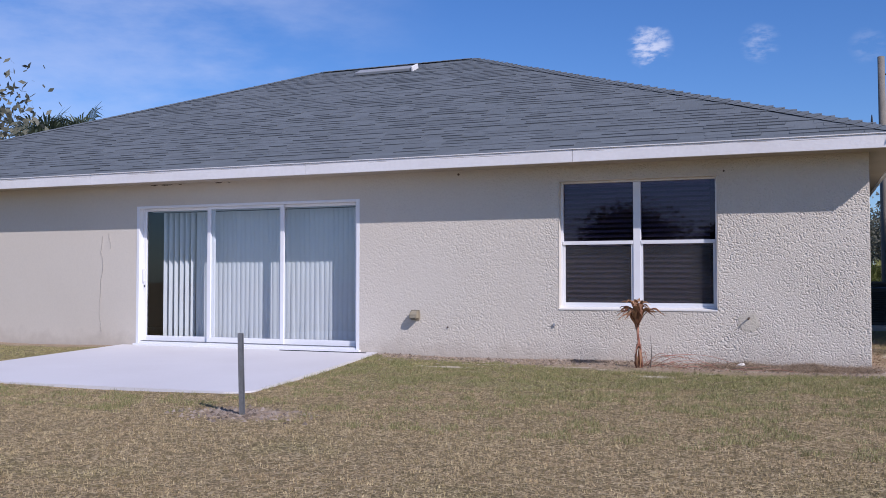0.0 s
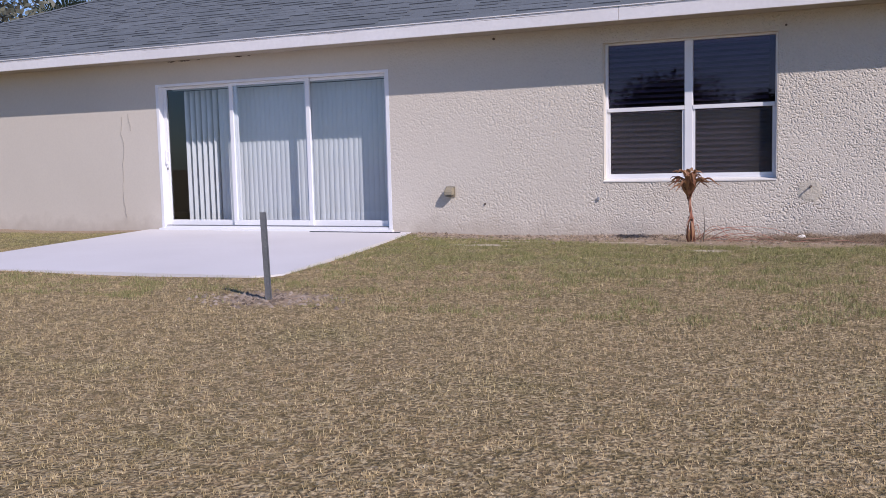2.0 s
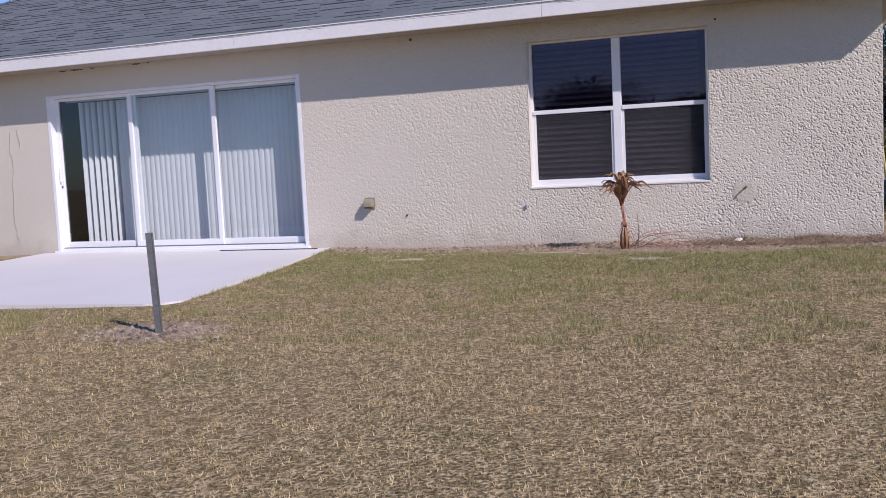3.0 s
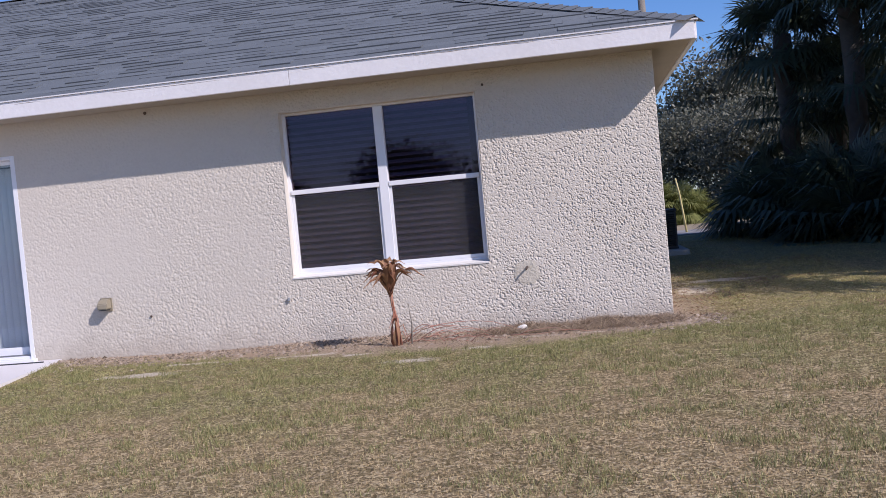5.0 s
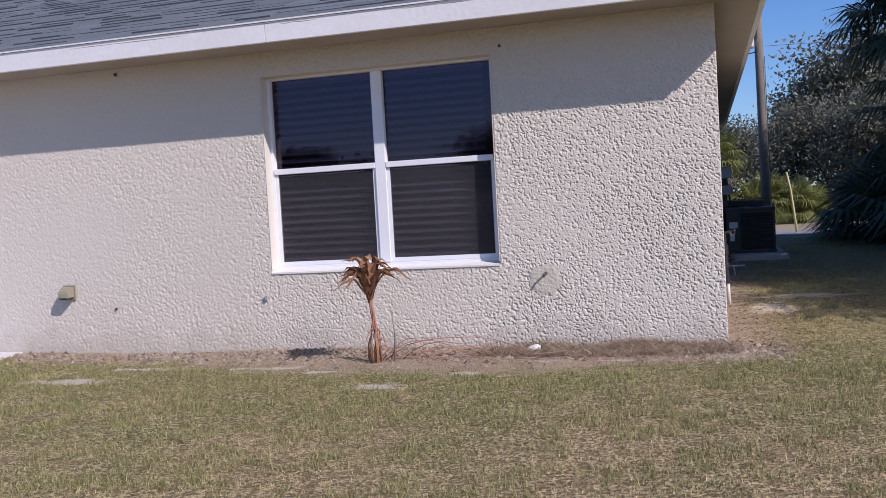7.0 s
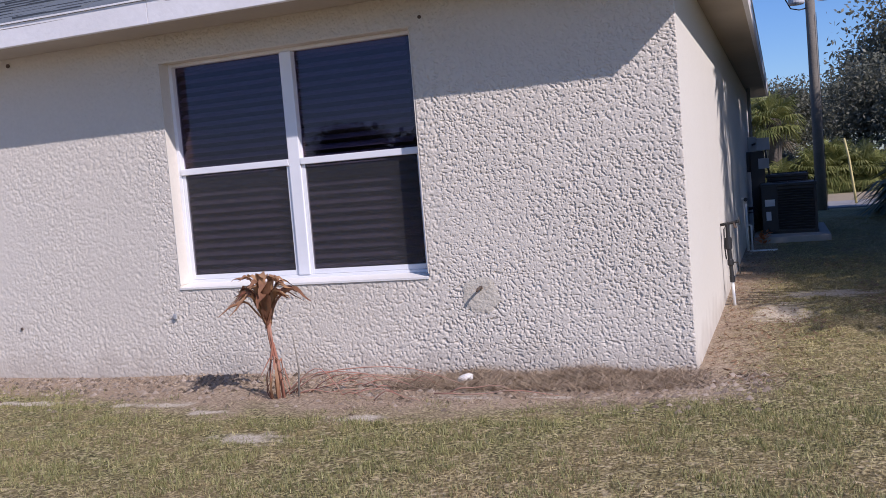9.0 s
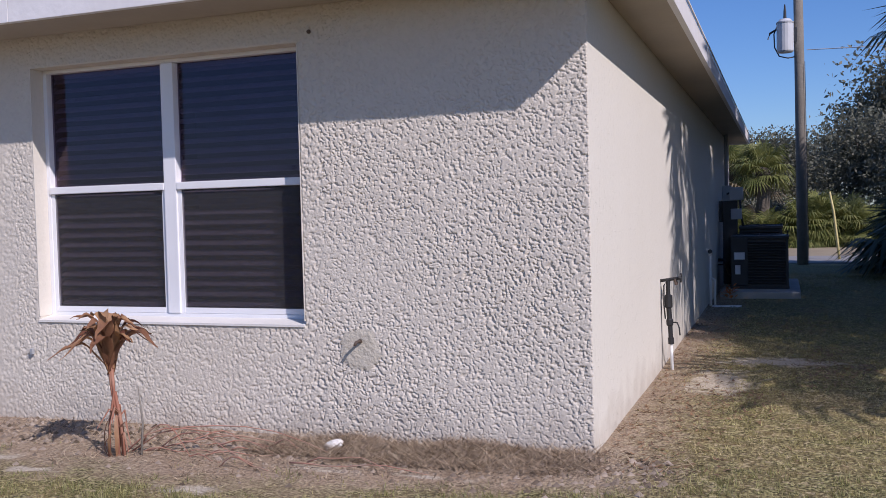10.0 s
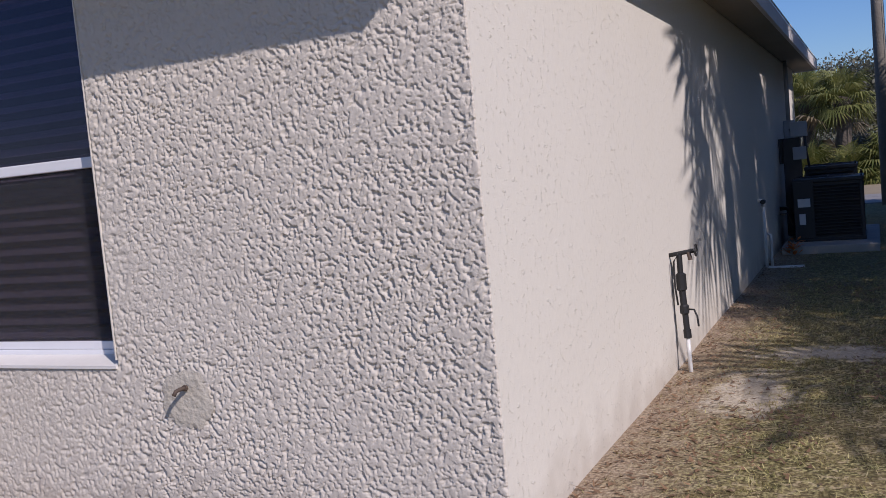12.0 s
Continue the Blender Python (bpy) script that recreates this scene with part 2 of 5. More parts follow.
        for bx, by, brx, bry in BARE:
            ex = maths("DIVIDE", maths("SUBTRACT", sep.outputs["X"], bx), brx)
            ey = maths("DIVIDE", maths("SUBTRACT", sep.outputs["Y"], by), bry)
            er = maths("SQRT", maths("ADD", maths("MULTIPLY", ex, ex), maths("MULTIPLY", ey, ey)), 0.0)
            er = maths("ADD", er, maths("MULTIPLY", maths("SUBTRACT", noise_at(9, 6), 0.5), 2.6))
            colour = mix(ramp(er, 0.5, 1.1, 0.88, 0.0), colour, pale)
        bp = n.new("ShaderNodeBump")
        bp.inputs["Strength"].default_value, bp.inputs["Distance"].default_value = 1.0, 0.02
        l.new(maths("ADD", small, maths("MULTIPLY", mid, 0.8)), bp.inputs["Height"])
        l.new(bp.outputs["Normal"], b.inputs["Normal"])
    l.new(colour, b.inputs["Base Color"])
    return m


def glass_material(name, tint, gloss=(1.0, 1.0, 1.0)):
    m = bpy.data.materials.new(name)
    m.use_nodes = True
    n, l = m.node_tree.nodes, m.node_tree.links
    n.remove(n["Principled BSDF"])
    tr = n.new("ShaderNodeBsdfTransparent")
    tr.inputs["Color"].default_value = (*tint, 1)
    gl = n.new("ShaderNodeBsdfGlossy")
    gl.inputs["Roughness"].default_value = 0.015
    gl.inputs["Color"].default_value = (*gloss, 1)
    fr = n.new("ShaderNodeLayerWeight")
    fr.inputs["Blend"].default_value = 0.5
    pw = n.new("ShaderNodeMath")
    pw.operation = "POWER"
    pw.inputs[1].default_value = 4.0
    mr = n.new("ShaderNodeMapRange")
    mr.inputs["To Min"].default_value, mr.inputs["To Max"].default_value = 0.045, 0.9
    mx = n.new("ShaderNodeMixShader")
    l.new(fr.outputs["Facing"], pw.inputs[0])
    l.new(pw.outputs[0], mr.inputs["Value"])
    l.new(mr.outputs["Result"], mx.inputs[0])
    l.new(tr.outputs[0], mx.inputs[1])
    l.new(gl.outputs[0], mx.inputs[2])
    l.new(mx.outputs[0], n["Material Output"].inputs["Surface"])
    return m


def screen_material():
    """Fine charcoal insect mesh: mostly see-through, a little grey."""
    m = bpy.data.materials.new("insect_screen")
    m.use_nodes = True
    n, l = m.node_tree.nodes, m.node_tree.links
    b = n["Principled BSDF"]
    b.inputs["Base Color"].default_value = (0.05, 0.05, 0.055, 1)
    b.inputs["Roughness"].default_value = 0.7
    tr = n.new("ShaderNodeBsdfTransparent")
    mx = n.new("ShaderNodeMixShader")
    mx.inputs[0].default_value = 0.33
    l.new(tr.outputs[0], mx.inputs[1])
    l.new(b.outputs[0], mx.inputs[2])
    l.new(mx.outputs[0], n["Material Output"].inputs["Surface"])
    return m


def leaf_material(name, a, c, trans=0.25):
    m = bpy.data.materials.new(name)
    m.use_nodes = True
    n, l = m.node_tree.nodes, m.node_tree.links
    b = n["Principled BSDF"]
    geo = n.new("ShaderNodeNewGeometry")
    mx = n.new("ShaderNodeMix")
    mx.data_type = "RGBA"
    mx.inputs["A"].default_value, mx.inputs["B"].default_value = (*a, 1), (*c, 1)
    own = n.new("ShaderNodeObjectInfo")
    spots = n.new("ShaderNodeTexNoise")
    spots.inputs["Scale"].default_value, spots.inputs["Detail"].default_value = 22, 3
    l.new(geo.outputs["Position"], spots.inputs["Vector"])
    both, turn, shift = (n.new("ShaderNodeMath") for _ in range(3))
    both.operation, turn.operation, shift.operation = "ADD", "FRACT", "MULTIPLY_ADD"
    l.new(geo.outputs["Random Per Island"], both.inputs[0])
    l.new(own.outputs["Random"], both.inputs[1])
    l.new(both.outputs[0], turn.inputs[0])
    shift.inputs[1].default_value = 0.7
    lean = n.new("ShaderNodeMath")
    lean.operation, lean.use_clamp = "SUBTRACT", True
    lean.inputs[1].default_value = 0.35
    l.new(spots.outputs["Fac"], shift.inputs[0])
    l.new(turn.outputs[0], shift.inputs[2])
    l.new(shift.outputs[0], lean.inputs[0])
    l.new(lean.outputs[0], mx.inputs["Factor"])
    l.new(mx.outputs["Result"], b.inputs["Base Color"])
    b.inputs["Roughness"].default_value = 0.55
    tl = n.new("ShaderNodeBsdfTranslucent")
    l.new(mx.outputs["Result"], tl.inputs["Color"])
    ms = n.new("ShaderNodeMixShader")
    ms.inputs[0].default_value = trans
    l.new(b.outputs[0], ms.inputs[1])
    l.new(tl.outputs[0], ms.inputs[2])
    l.new(ms.outputs[0], n["Material Output"].inputs["Surface"])
    return m


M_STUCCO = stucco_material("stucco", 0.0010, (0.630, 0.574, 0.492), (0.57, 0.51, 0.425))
# side wall: smoother relief, and a lighter base that carries the sun's brightness
M_STUCCO_FINE_SUNLIT = stucco_material("smoother_sunlit_stucco", 0.0022, (0.725, 0.688, 0.61), (0.67, 0.63, 0.55), 0.60, 0.66)
M_JAMB = mat("reveal_paint", (0.70, 0.655, 0.575), 0.8, vary=0.3, scale=3.0, tint=(0.62, 0.57, 0.49), grain=0.12, grain_scale=45, bump=0.002, bump_scale=50)
M_SILL = mat("sill_paint", (0.78, 0.755, 0.71), 0.6, vary=0.3, scale=3.0, tint=(0.66, 0.62, 0.56), grain=0.1, grain_scale=40)
M_WHITE = mat("white_paint", (0.80, 0.79, 0.78), 0.45, vary=0.25, scale=2.0, tint=(0.68, 0.66, 0.63), grain=0.08, grain_scale=40)
M_FASCIA = mat("fascia_paint", (0.80, 0.78, 0.77), 0.55, vary=0.4, scale=1.3, tint=(0.62, 0.59, 0.56), grain=0.15, grain_scale=18, bump=0.002, bump_scale=30)
M_VINYL = mat("white_vinyl", (0.80, 0.80, 0.81), 0.35, vary=0.1, scale=4)
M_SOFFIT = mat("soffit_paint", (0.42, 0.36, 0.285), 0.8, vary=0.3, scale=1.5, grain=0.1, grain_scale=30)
M_SHINGLE = mat("asphalt_shingle", (0.147, 0.165, 0.176), 0.92, vary=0.35, scale=1.1, tint=(0.118, 0.138, 0.145), grain=0.45, grain_scale=120, bump=0.003, bump_scale=260, per_object=0.11, placed=True)
M_UNDERLAY = mat("roof_underlay", (0.05, 0.056, 0.06), 0.95, grain=0.5, grain_scale=120)
M_LIP = mat("shingle_butt_edge", (0.115, 0.127, 0.14), 0.95, grain=0.5, grain_scale=120)
M_CONCRETE = mat("concrete", (0.70, 0.675, 0.67), 0.85, vary=0.35, scale=0.8, tint=(0.58, 0.55, 0.535), grain=0.12, grain_scale=70, bump=0.0015, bump_scale=150)
M_OLDCONC = mat("old_concrete", (0.42, 0.40, 0.37), 0.9, vary=0.5, scale=3, grain=0.3, grain_scale=50, bump=0.004, bump_scale=60)
M_GROUND = lawn_material("lawn_soil", False)
M_BLADES = lawn_material("grass_blades", True)
M_TUFT = leaf_material("green_grass", (0.11, 0.125, 0.03), (0.44, 0.41, 0.18), 0.25)
M_ROAD = mat("worn_asphalt", (0.30, 0.29, 0.28), 0.9, vary=0.3, scale=0.5, grain=0.4, grain_scale=120, bump=0.004, bump_scale=140)
M_SHOULDER = mat("sandy_shoulder", (0.36, 0.29, 0.19), 0.95, vary=0.5, scale=0.7, grain=0.4, grain_scale=40, bump=0.01, bump_scale=30)
M_GLASS_DOOR = glass_material("door_glass", (0.90, 0.93, 0.95))
M_GLASS_WIN = glass_material("window_glass", (0.64, 0.60, 0.69), (1.0, 0.80, 0.92))
M_SCREEN = screen_material()
M_VANE = mat("vinyl_vane", (0.66, 0.67, 0.67), 0.5, vary=0.08, scale=3)
M_SLAT = mat("blind_slat", (0.30, 0.275, 0.305), 0.45, vary=0.1, scale=5)
# darkened base stands in for the shade inside the rooms
M_ROOM_DIM = mat("shade_dark_room_paint", (0.16, 0.15, 0.14), 0.9, vary=0.1, scale=1)
M_BLACK = mat("black_metal", (0.022, 0.022, 0.024), 0.5, vary=0.4, scale=8, grain=0.3, grain_scale=90)
M_DARK = mat("dark_grey_metal", (0.055, 0.057, 0.06), 0.5, metal=0.3, vary=0.3, scale=6)
M_GREYBOX = mat("grey_enamel", (0.36, 0.37, 0.38), 0.5, vary=0.25, scale=5)
M_CAN = mat("pale_can_enamel", (0.56, 0.57, 0.58), 0.5, vary=0.2, scale=5)
M_GALV = mat("galvanised_steel", (0.33, 0.33, 0.34), 0.42, metal=0.85, vary=0.4, scale=12, grain=0.3, grain_scale=60)
M_RUST = mat("rusty_iron", (0.11, 0.075, 0.055), 0.8, vary=0.6, scale=20, tint=(0.05, 0.04, 0.035))
M_PVC = mat("white_pvc", (0.72, 0.72, 0.70), 0.4, vary=0.3, scale=9, tint=(0.5, 0.47, 0.42))
M_VENT = mat("weathered_vent_plastic", (0.29, 0.25, 0.175), 0.6, vary=0.5, scale=14, tint=(0.3, 0.27, 0.2))
M_FOAM = mat("filler_patch", (0.57, 0.52, 0.43), 0.95, vary=0.5, scale=14, tint=(0.48, 0.43, 0.34), bump=0.008, bump_scale=45)
M_WOODPOLE = mat("weathered_pole_wood", (0.24, 0.215, 0.18), 0.9, vary=0.5, scale=3, grain=0.4, grain_scale=30, bump=0.01, bump_scale=25)
M_BARK = mat("tree_bark", (0.12, 0.10, 0.08), 0.95, vary=0.5, scale=5, bump=0.03, bump_scale=14)
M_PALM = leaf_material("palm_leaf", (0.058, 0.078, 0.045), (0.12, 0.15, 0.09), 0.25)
M_PALMDEAD = leaf_material("dead_palm_leaf", (0.16, 0.125, 0.07), (0.26, 0.21, 0.13), 0.15)
M_OAK = leaf_material("oak_leaf", (0.04, 0.05, 0.028), (0.115, 0.12, 0.075), 0.2)
M_GREYOAK = leaf_material("grey_oak_leaf", (0.10, 0.108, 0.072), (0.22, 0.215, 0.155), 0.35)
# lit copy of the palm leaf: sunshine is in the lighter yellow-green
M_PALM_SUNLIT = leaf_material("sunlit_palm_leaf", (0.12, 0.15, 0.04), (0.29, 0.29, 0.10), 0.3)
M_DRYLEAF = leaf_material("dry_plant_leaf", (0.15, 0.05, 0.032), (0.50, 0.29, 0.15), 0.3)
M_FALLEN = leaf_material("fallen_leaf", (0.14, 0.08, 0.045), (0.30, 0.18, 0.10), 0.1)
M_CLOD = leaf_material("soil_crumb", (0.10, 0.07, 0.045), (0.46, 0.37, 0.29), 0.05)
M_STALK = mat("red_brown_stalk", (0.30, 0.12, 0.075), 0.7, vary=0.5, scale=12, tint=(0.42, 0.27, 0.18))
M_STRAW = leaf_material("dry_litter", (0.12, 0.075, 0.045), (0.54, 0.42, 0.29), 0.1)
M_REDVINE = mat("dry_red_vine", (0.40, 0.185, 0.13), 0.75, vary=0.8, scale=7, tint=(0.36, 0.27, 0.20))
M_STONE = mat("white_stone", (0.78, 0.75, 0.70), 0.8, vary=0.3, scale=25)
M_ORANGE = mat("orange_plastic", (0.55, 0.17, 0.035), 0.5, vary=0.4, scale=15)
M_LABEL = mat("pale_label", (0.62, 0.63, 0.64), 0.5)
M_BAMBOO = mat("yellow_cane", (0.60, 0.50, 0.22), 0.6, vary=0.3, scale=10)
# for wall cracks, and for the shadow line drawn along the fascia
M_CRACK_SHADOW = mat("crack_and_shadow_line", (0.42, 0.375, 0.325), 0.95, vary=0.5, scale=9)
M_WIRE = mat("aluminium_wire", (0.45, 0.46, 0.48), 0.5, metal=0.4)


# ---- building helpers ----
def finish(name, bm, material, smooth=False):
    me = bpy.data.meshes.new(name)
    bm.normal_update()
    bm.to_mesh(me)
    bm.free()
    me.materials.append(material)
    if smooth:
        me.shade_smooth()
    return me


def thing(name, bm, material, label="", category="", group="", kind="", smooth=False):
    return tagged(new(name, finish(name, bm, material, smooth)), label, category, group, kind)


def empty(name, at, label="", category="", group="", kind=""):
    ob = new(name)
    ob.empty_display_size = 0.1
    ob.location = at
    return tagged(ob, label, category, group, kind)


def part(name, bm, material, parent, label="", smooth=False):
    """One mesh under a thing or part; the bmesh is in world coordinates."""
    ob = new(name, finish(name, bm, material, smooth))
    adopt(ob, parent)
    return tagged(ob, label)


def adopt(ob, parent):
    ob.parent = parent
    m = parent.matrix_basis
    up = parent.parent
    while up:
        m = up.matrix_basis @ up_inverse(parent) @ m
        parent, up = up, up.parent
    ob.matrix_parent_inverse = m.inverted()


def up_inverse(ob):
    return ob.matrix_parent_inverse


def box(bm, x0, y0, z0, x1, y1, z1, bevel=0.0):
    m = Matrix.Translation(((x0 + x1) / 2, (y0 + y1) / 2, (z0 + z1) / 2)) @ Matrix.Diagonal((abs(x1 - x0), abs(y1 - y0), abs(z1 - z0), 1))
    vs = bmesh.ops.create_cube(bm, size=1, matrix=m)["verts"]
    if bevel:
        es = list({e for v in vs for e in v.link_edges})
        bmesh.ops.bevel(bm, geom=es, offset=bevel, segments=2, affect="EDGES", profile=0.6)
    return bm


def bbox(*a, **k):
    return box(bmesh.new(), *a, **k)


def tube(bm, pts, radii, sides=8, caps=True):
    """A swept tube through points."""
    pts = [Vector(p) for p in pts]
    if isinstance(radii, (int, float)):
        radii = [radii] * len(pts)
    rings = []
    for i, p in enumerate(pts):
        d = (pts[min(i + 1, len(pts) - 1)] - pts[max(i - 1, 0)]).normalized()
        a = d.cross(Vector((0, 0, 1)) if abs(d.z) < 0.9 else Vector((1, 0, 0))).normalized()
        c = d.cross(a)
        rings.append([bm.verts.new(p + radii[i] * (math.cos(t) * a + math.sin(t) * c)) for t in (2 * math.pi * k / sides for k in range(sides))])
    for r0, r1 in zip(rings, rings[1:]):
        for k in range(sides):
            bm.faces.new((r0[k], r0[(k + 1) % sides], r1[(k + 1) % sides], r1[k]))
    if caps:
        bm.faces.new(rings[0][::-1])
        bm.faces.new(rings[-1])
    return bm


def prism(bm, outline, z0, z1):
    """Upright prism over a plan outline; z1 may be a function of x, y."""
    top = z1 if callable(z1) else (lambda x, y: z1)
    lo = [bm.verts.new((x, y, z0)) for x, y in outline]
    hi = [bm.verts.new((x, y, top(x, y))) for x, y in outline]
    bm.faces.new(hi)
    bm.faces.new(lo[::-1])
    for k in range(len(lo)):
        j = (k + 1) % len(lo)
        bm.faces.new((lo[k], lo[j], hi[j], hi[k]))
    return bm


def mesh_from_arrays(name, verts, faces, material):
    """A large mesh of triangles or quads from number arrays."""
    me = bpy.data.meshes.new(name)
    nv, (nf, k) = len(verts), faces.shape
    me.vertices.add(nv)
    me.vertices.foreach_set("co", np.asarray(verts, np.float32).ravel())
    me.loops.add(nf * k)
    me.loops.foreach_set("vertex_index", faces.astype(np.int32).ravel())
    me.polygons.add(nf)
    me.polygons.foreach_set("loop_start", np.arange(0, nf * k, k, dtype=np.int32))
    me.polygons.foreach_set("loop_total", np.full(nf, k, np.int32))
    me.update(calc_edges=True)
    me.materials.append(material)
    return me


def ground_z(x, y):
    heap = np.exp(-((x + 0.75) / 0.75) ** 4) * (0.55 + 0.45 * np.sin(x * 9.0 + 1.0)) + 0.25
    foot = 0.035 * heap * np.exp(-((y + 0.02) / 0.2) ** 2) * (x < 0.1) * (x > -6.0)
    return foot - 0.05 - 0.004 * np.maximum(0, -y - 0.3) + 0.012 * np.sin(x * 1.7 + 0.6 * y) * np.cos(y * 1.3) * (np.hypot(x + 3, y + 3) < 30)


def curved_slat(name, profile, half, along, thick, material):
    """A thin bowed slat: a closed shell swept along one axis; profile: (across, bow) pairs."""
    bm = bmesh.new()
    rings = []
    for s in (-half, half):
        front = [(a, c) for a, c in profile]
        back = [(a, c + thick) for a, c in reversed(profile)]
        rings.append([bm.verts.new((a, c, s) if along == "z" else (s, a, c)) for a, c in front + back])
    n = len(rings[0])
    for k in range(n):
        bm.faces.new((rings[0][k], rings[0][(k + 1) % n], rings[1][(k + 1) % n], rings[1][k]))
    h = n // 2
    for r in rings:
        for k in range(h - 1):
            bm.faces.new((r[k], r[k + 1], r[n - 2 - k], r[n - 1 - k]))
    bmesh.ops.recalc_face_normals(bm, faces=bm.faces[:])
    return finish(name, bm, material)


# ---- ground, road ----
def spaced(lo, hi, dense_lo, dense_hi, step, far=16):
    a = np.arange(dense_lo, dense_hi + step / 2, step)
    left = dense_lo - (dense_lo - lo) * np.linspace(0, 1, far)[1:] ** 3
    right = dense_hi + (hi - dense_hi) * np.linspace(0, 1, far)[1:] ** 3
    return np.concatenate([left[::-1], a, right])


gx, gy = np.meshgrid(spaced(-900, 900, -14, 6, 0.1), spaced(-900, 900, -12, 9, 0.1))
ny, nx = gx.shape
idx = np.arange(nx * ny).reshape(ny, nx)
gverts = np.stack([gx.ravel(), gy.ravel(), ground_z(gx, gy).ravel()], 1)
gfaces = np.stack([idx[:-1, :-1].ravel(), idx[:-1, 1:].ravel(), idx[1:, 1:].ravel(), idx[1:, :-1].ravel()], 1)
ground = new("ground", mesh_from_arrays("ground", gverts, gfaces, M_GROUND))
ground.data.shade_smooth()
tagged(ground, "dry straw-coloured winter lawn with greener strip by the house", "ground", kind="structure")
thing("road", prism(bmesh.new(), [(-60, 16.7), (60, 16.7), (60, 19.6), (-60, 19.6)], -0.09, -0.025), M_ROAD, "worn pale grey asphalt road beyond the side yard", "road", kind="structure")
thing("road_shoulder", prism(bmesh.new(), [(-60, 19.6), (60, 19.6), (60, 24.9), (-60, 24.9)], -0.09, -0.032), M_SHOULDER, "sandy tan road shoulder with dry grass", "ground", kind="structure")

# ---- house: slab, walls, ceiling ----
X_L, Y_F, Z_W, TH = -17.5, 13.1, 2.44, 0.2
DX0, DX1, DZ1 = -10.06, -6.31, 2.055          # patio door opening
WX0, WX1, WZ0, WZ1 = -3.535, -1.632, 0.592, 2.18   # bedroom window opening


def wall_with_openings(x0, x1, y0, y1, z0, z1, holes):
    bm = bmesh.new()
    x = x0
    for hx0, hx1, hz0, hz1 in holes:
        box(bm, x, y0, z0, hx0, y1, z1)
        box(bm, hx0, y0, hz1, hx1, y1, z1)
        if hz0 > z0:
            box(bm, hx0, y0, z0, hx1, y1, hz0)
        x = hx1
    box(bm, x, y0, z0, x1, y1, z1)
    bmesh.ops.remove_doubles(bm, verts=bm.verts, dist=1e-5)
    return bm


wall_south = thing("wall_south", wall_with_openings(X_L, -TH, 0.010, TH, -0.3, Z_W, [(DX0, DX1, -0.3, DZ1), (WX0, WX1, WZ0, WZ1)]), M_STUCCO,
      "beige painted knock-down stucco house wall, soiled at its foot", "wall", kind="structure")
thing("wall_east", bbox(-TH, 0.0105, -0.3, 0, Y_F, Z_W), M_STUCCO_FINE_SUNLIT, "smoother stucco side wall with sun brightness in its cream colour, tree shadows", "wall", kind="structure")
thing("wall_north", bbox(X_L, Y_F - TH, -0.3, -TH, Y_F, Z_W), M_STUCCO, "beige stucco front wall", "wall", kind="structure")
thing("wall_west", bbox(X_L, TH, -0.3, X_L + TH, Y_F - TH, Z_W), M_STUCCO, "beige stucco end wall", "wall", kind="structure")
thing("floor", bbox(X_L + TH, TH, -0.25, -TH, Y_F - TH, -0.005), M_OLDCONC, "plain grey concrete floor slab indoors", "floor", kind="structure")
thing("ceiling", bbox(X_L + TH, TH, 2.40, -TH, Y_F - TH, 2.44), M_ROOM_DIM, "plain ceiling indoors, room shade put into its dark colour", "ceiling", kind="structure")
thing("wall_inner", bbox(X_L + TH, 4.0, -0.005, -TH, 4.1, 2.40), M_ROOM_DIM, "plain room wall, room shade put into its dark colour", "wall", kind="structure")
thing("wall_partition", bbox(-5.2, TH, -0.005, -5.1, 4.0, 2.40), M_ROOM_DIM, "plain partition wall, room shade put into its dark colour", "wall", kind="structure")
thing("threshold", bbox(DX0, 0.0, -0.25, DX1, TH, -0.012), M_CONCRETE, "pale concrete threshold under the patio door", "threshold", kind="structure")



# ---- stucco relief on the back wall ----
def lattice_noise(x, z, scale, seed):
    """Smooth gradient noise in -1..1 on a lattice of the given cells per metre."""
    nr = np.random.RandomState(seed)
    ang = nr.uniform(0, 2 * np.pi, (256, 256))
    gxs, gzs = np.cos(ang), np.sin(ang)
    u, v = x * scale, z * scale
    i, j = np.floor(u).astype(int), np.floor(v).astype(int)
    fu, fv = u - i, v - j
    su, sv = fu * fu * (3 - 2 * fu), fv * fv * (3 - 2 * fv)

    def corner(a, c):
        p, q = (i + a) % 256, (j + c) % 256
        return gxs[p, q] * (fu - a) + gzs[p, q] * (fv - c)

    top = corner(0, 0) * (1 - su) + corner(1, 0) * su
    low = corner(0, 1) * (1 - su) + corner(1, 1) * su
    return 1.45 * (top * (1 - sv) + low * sv)


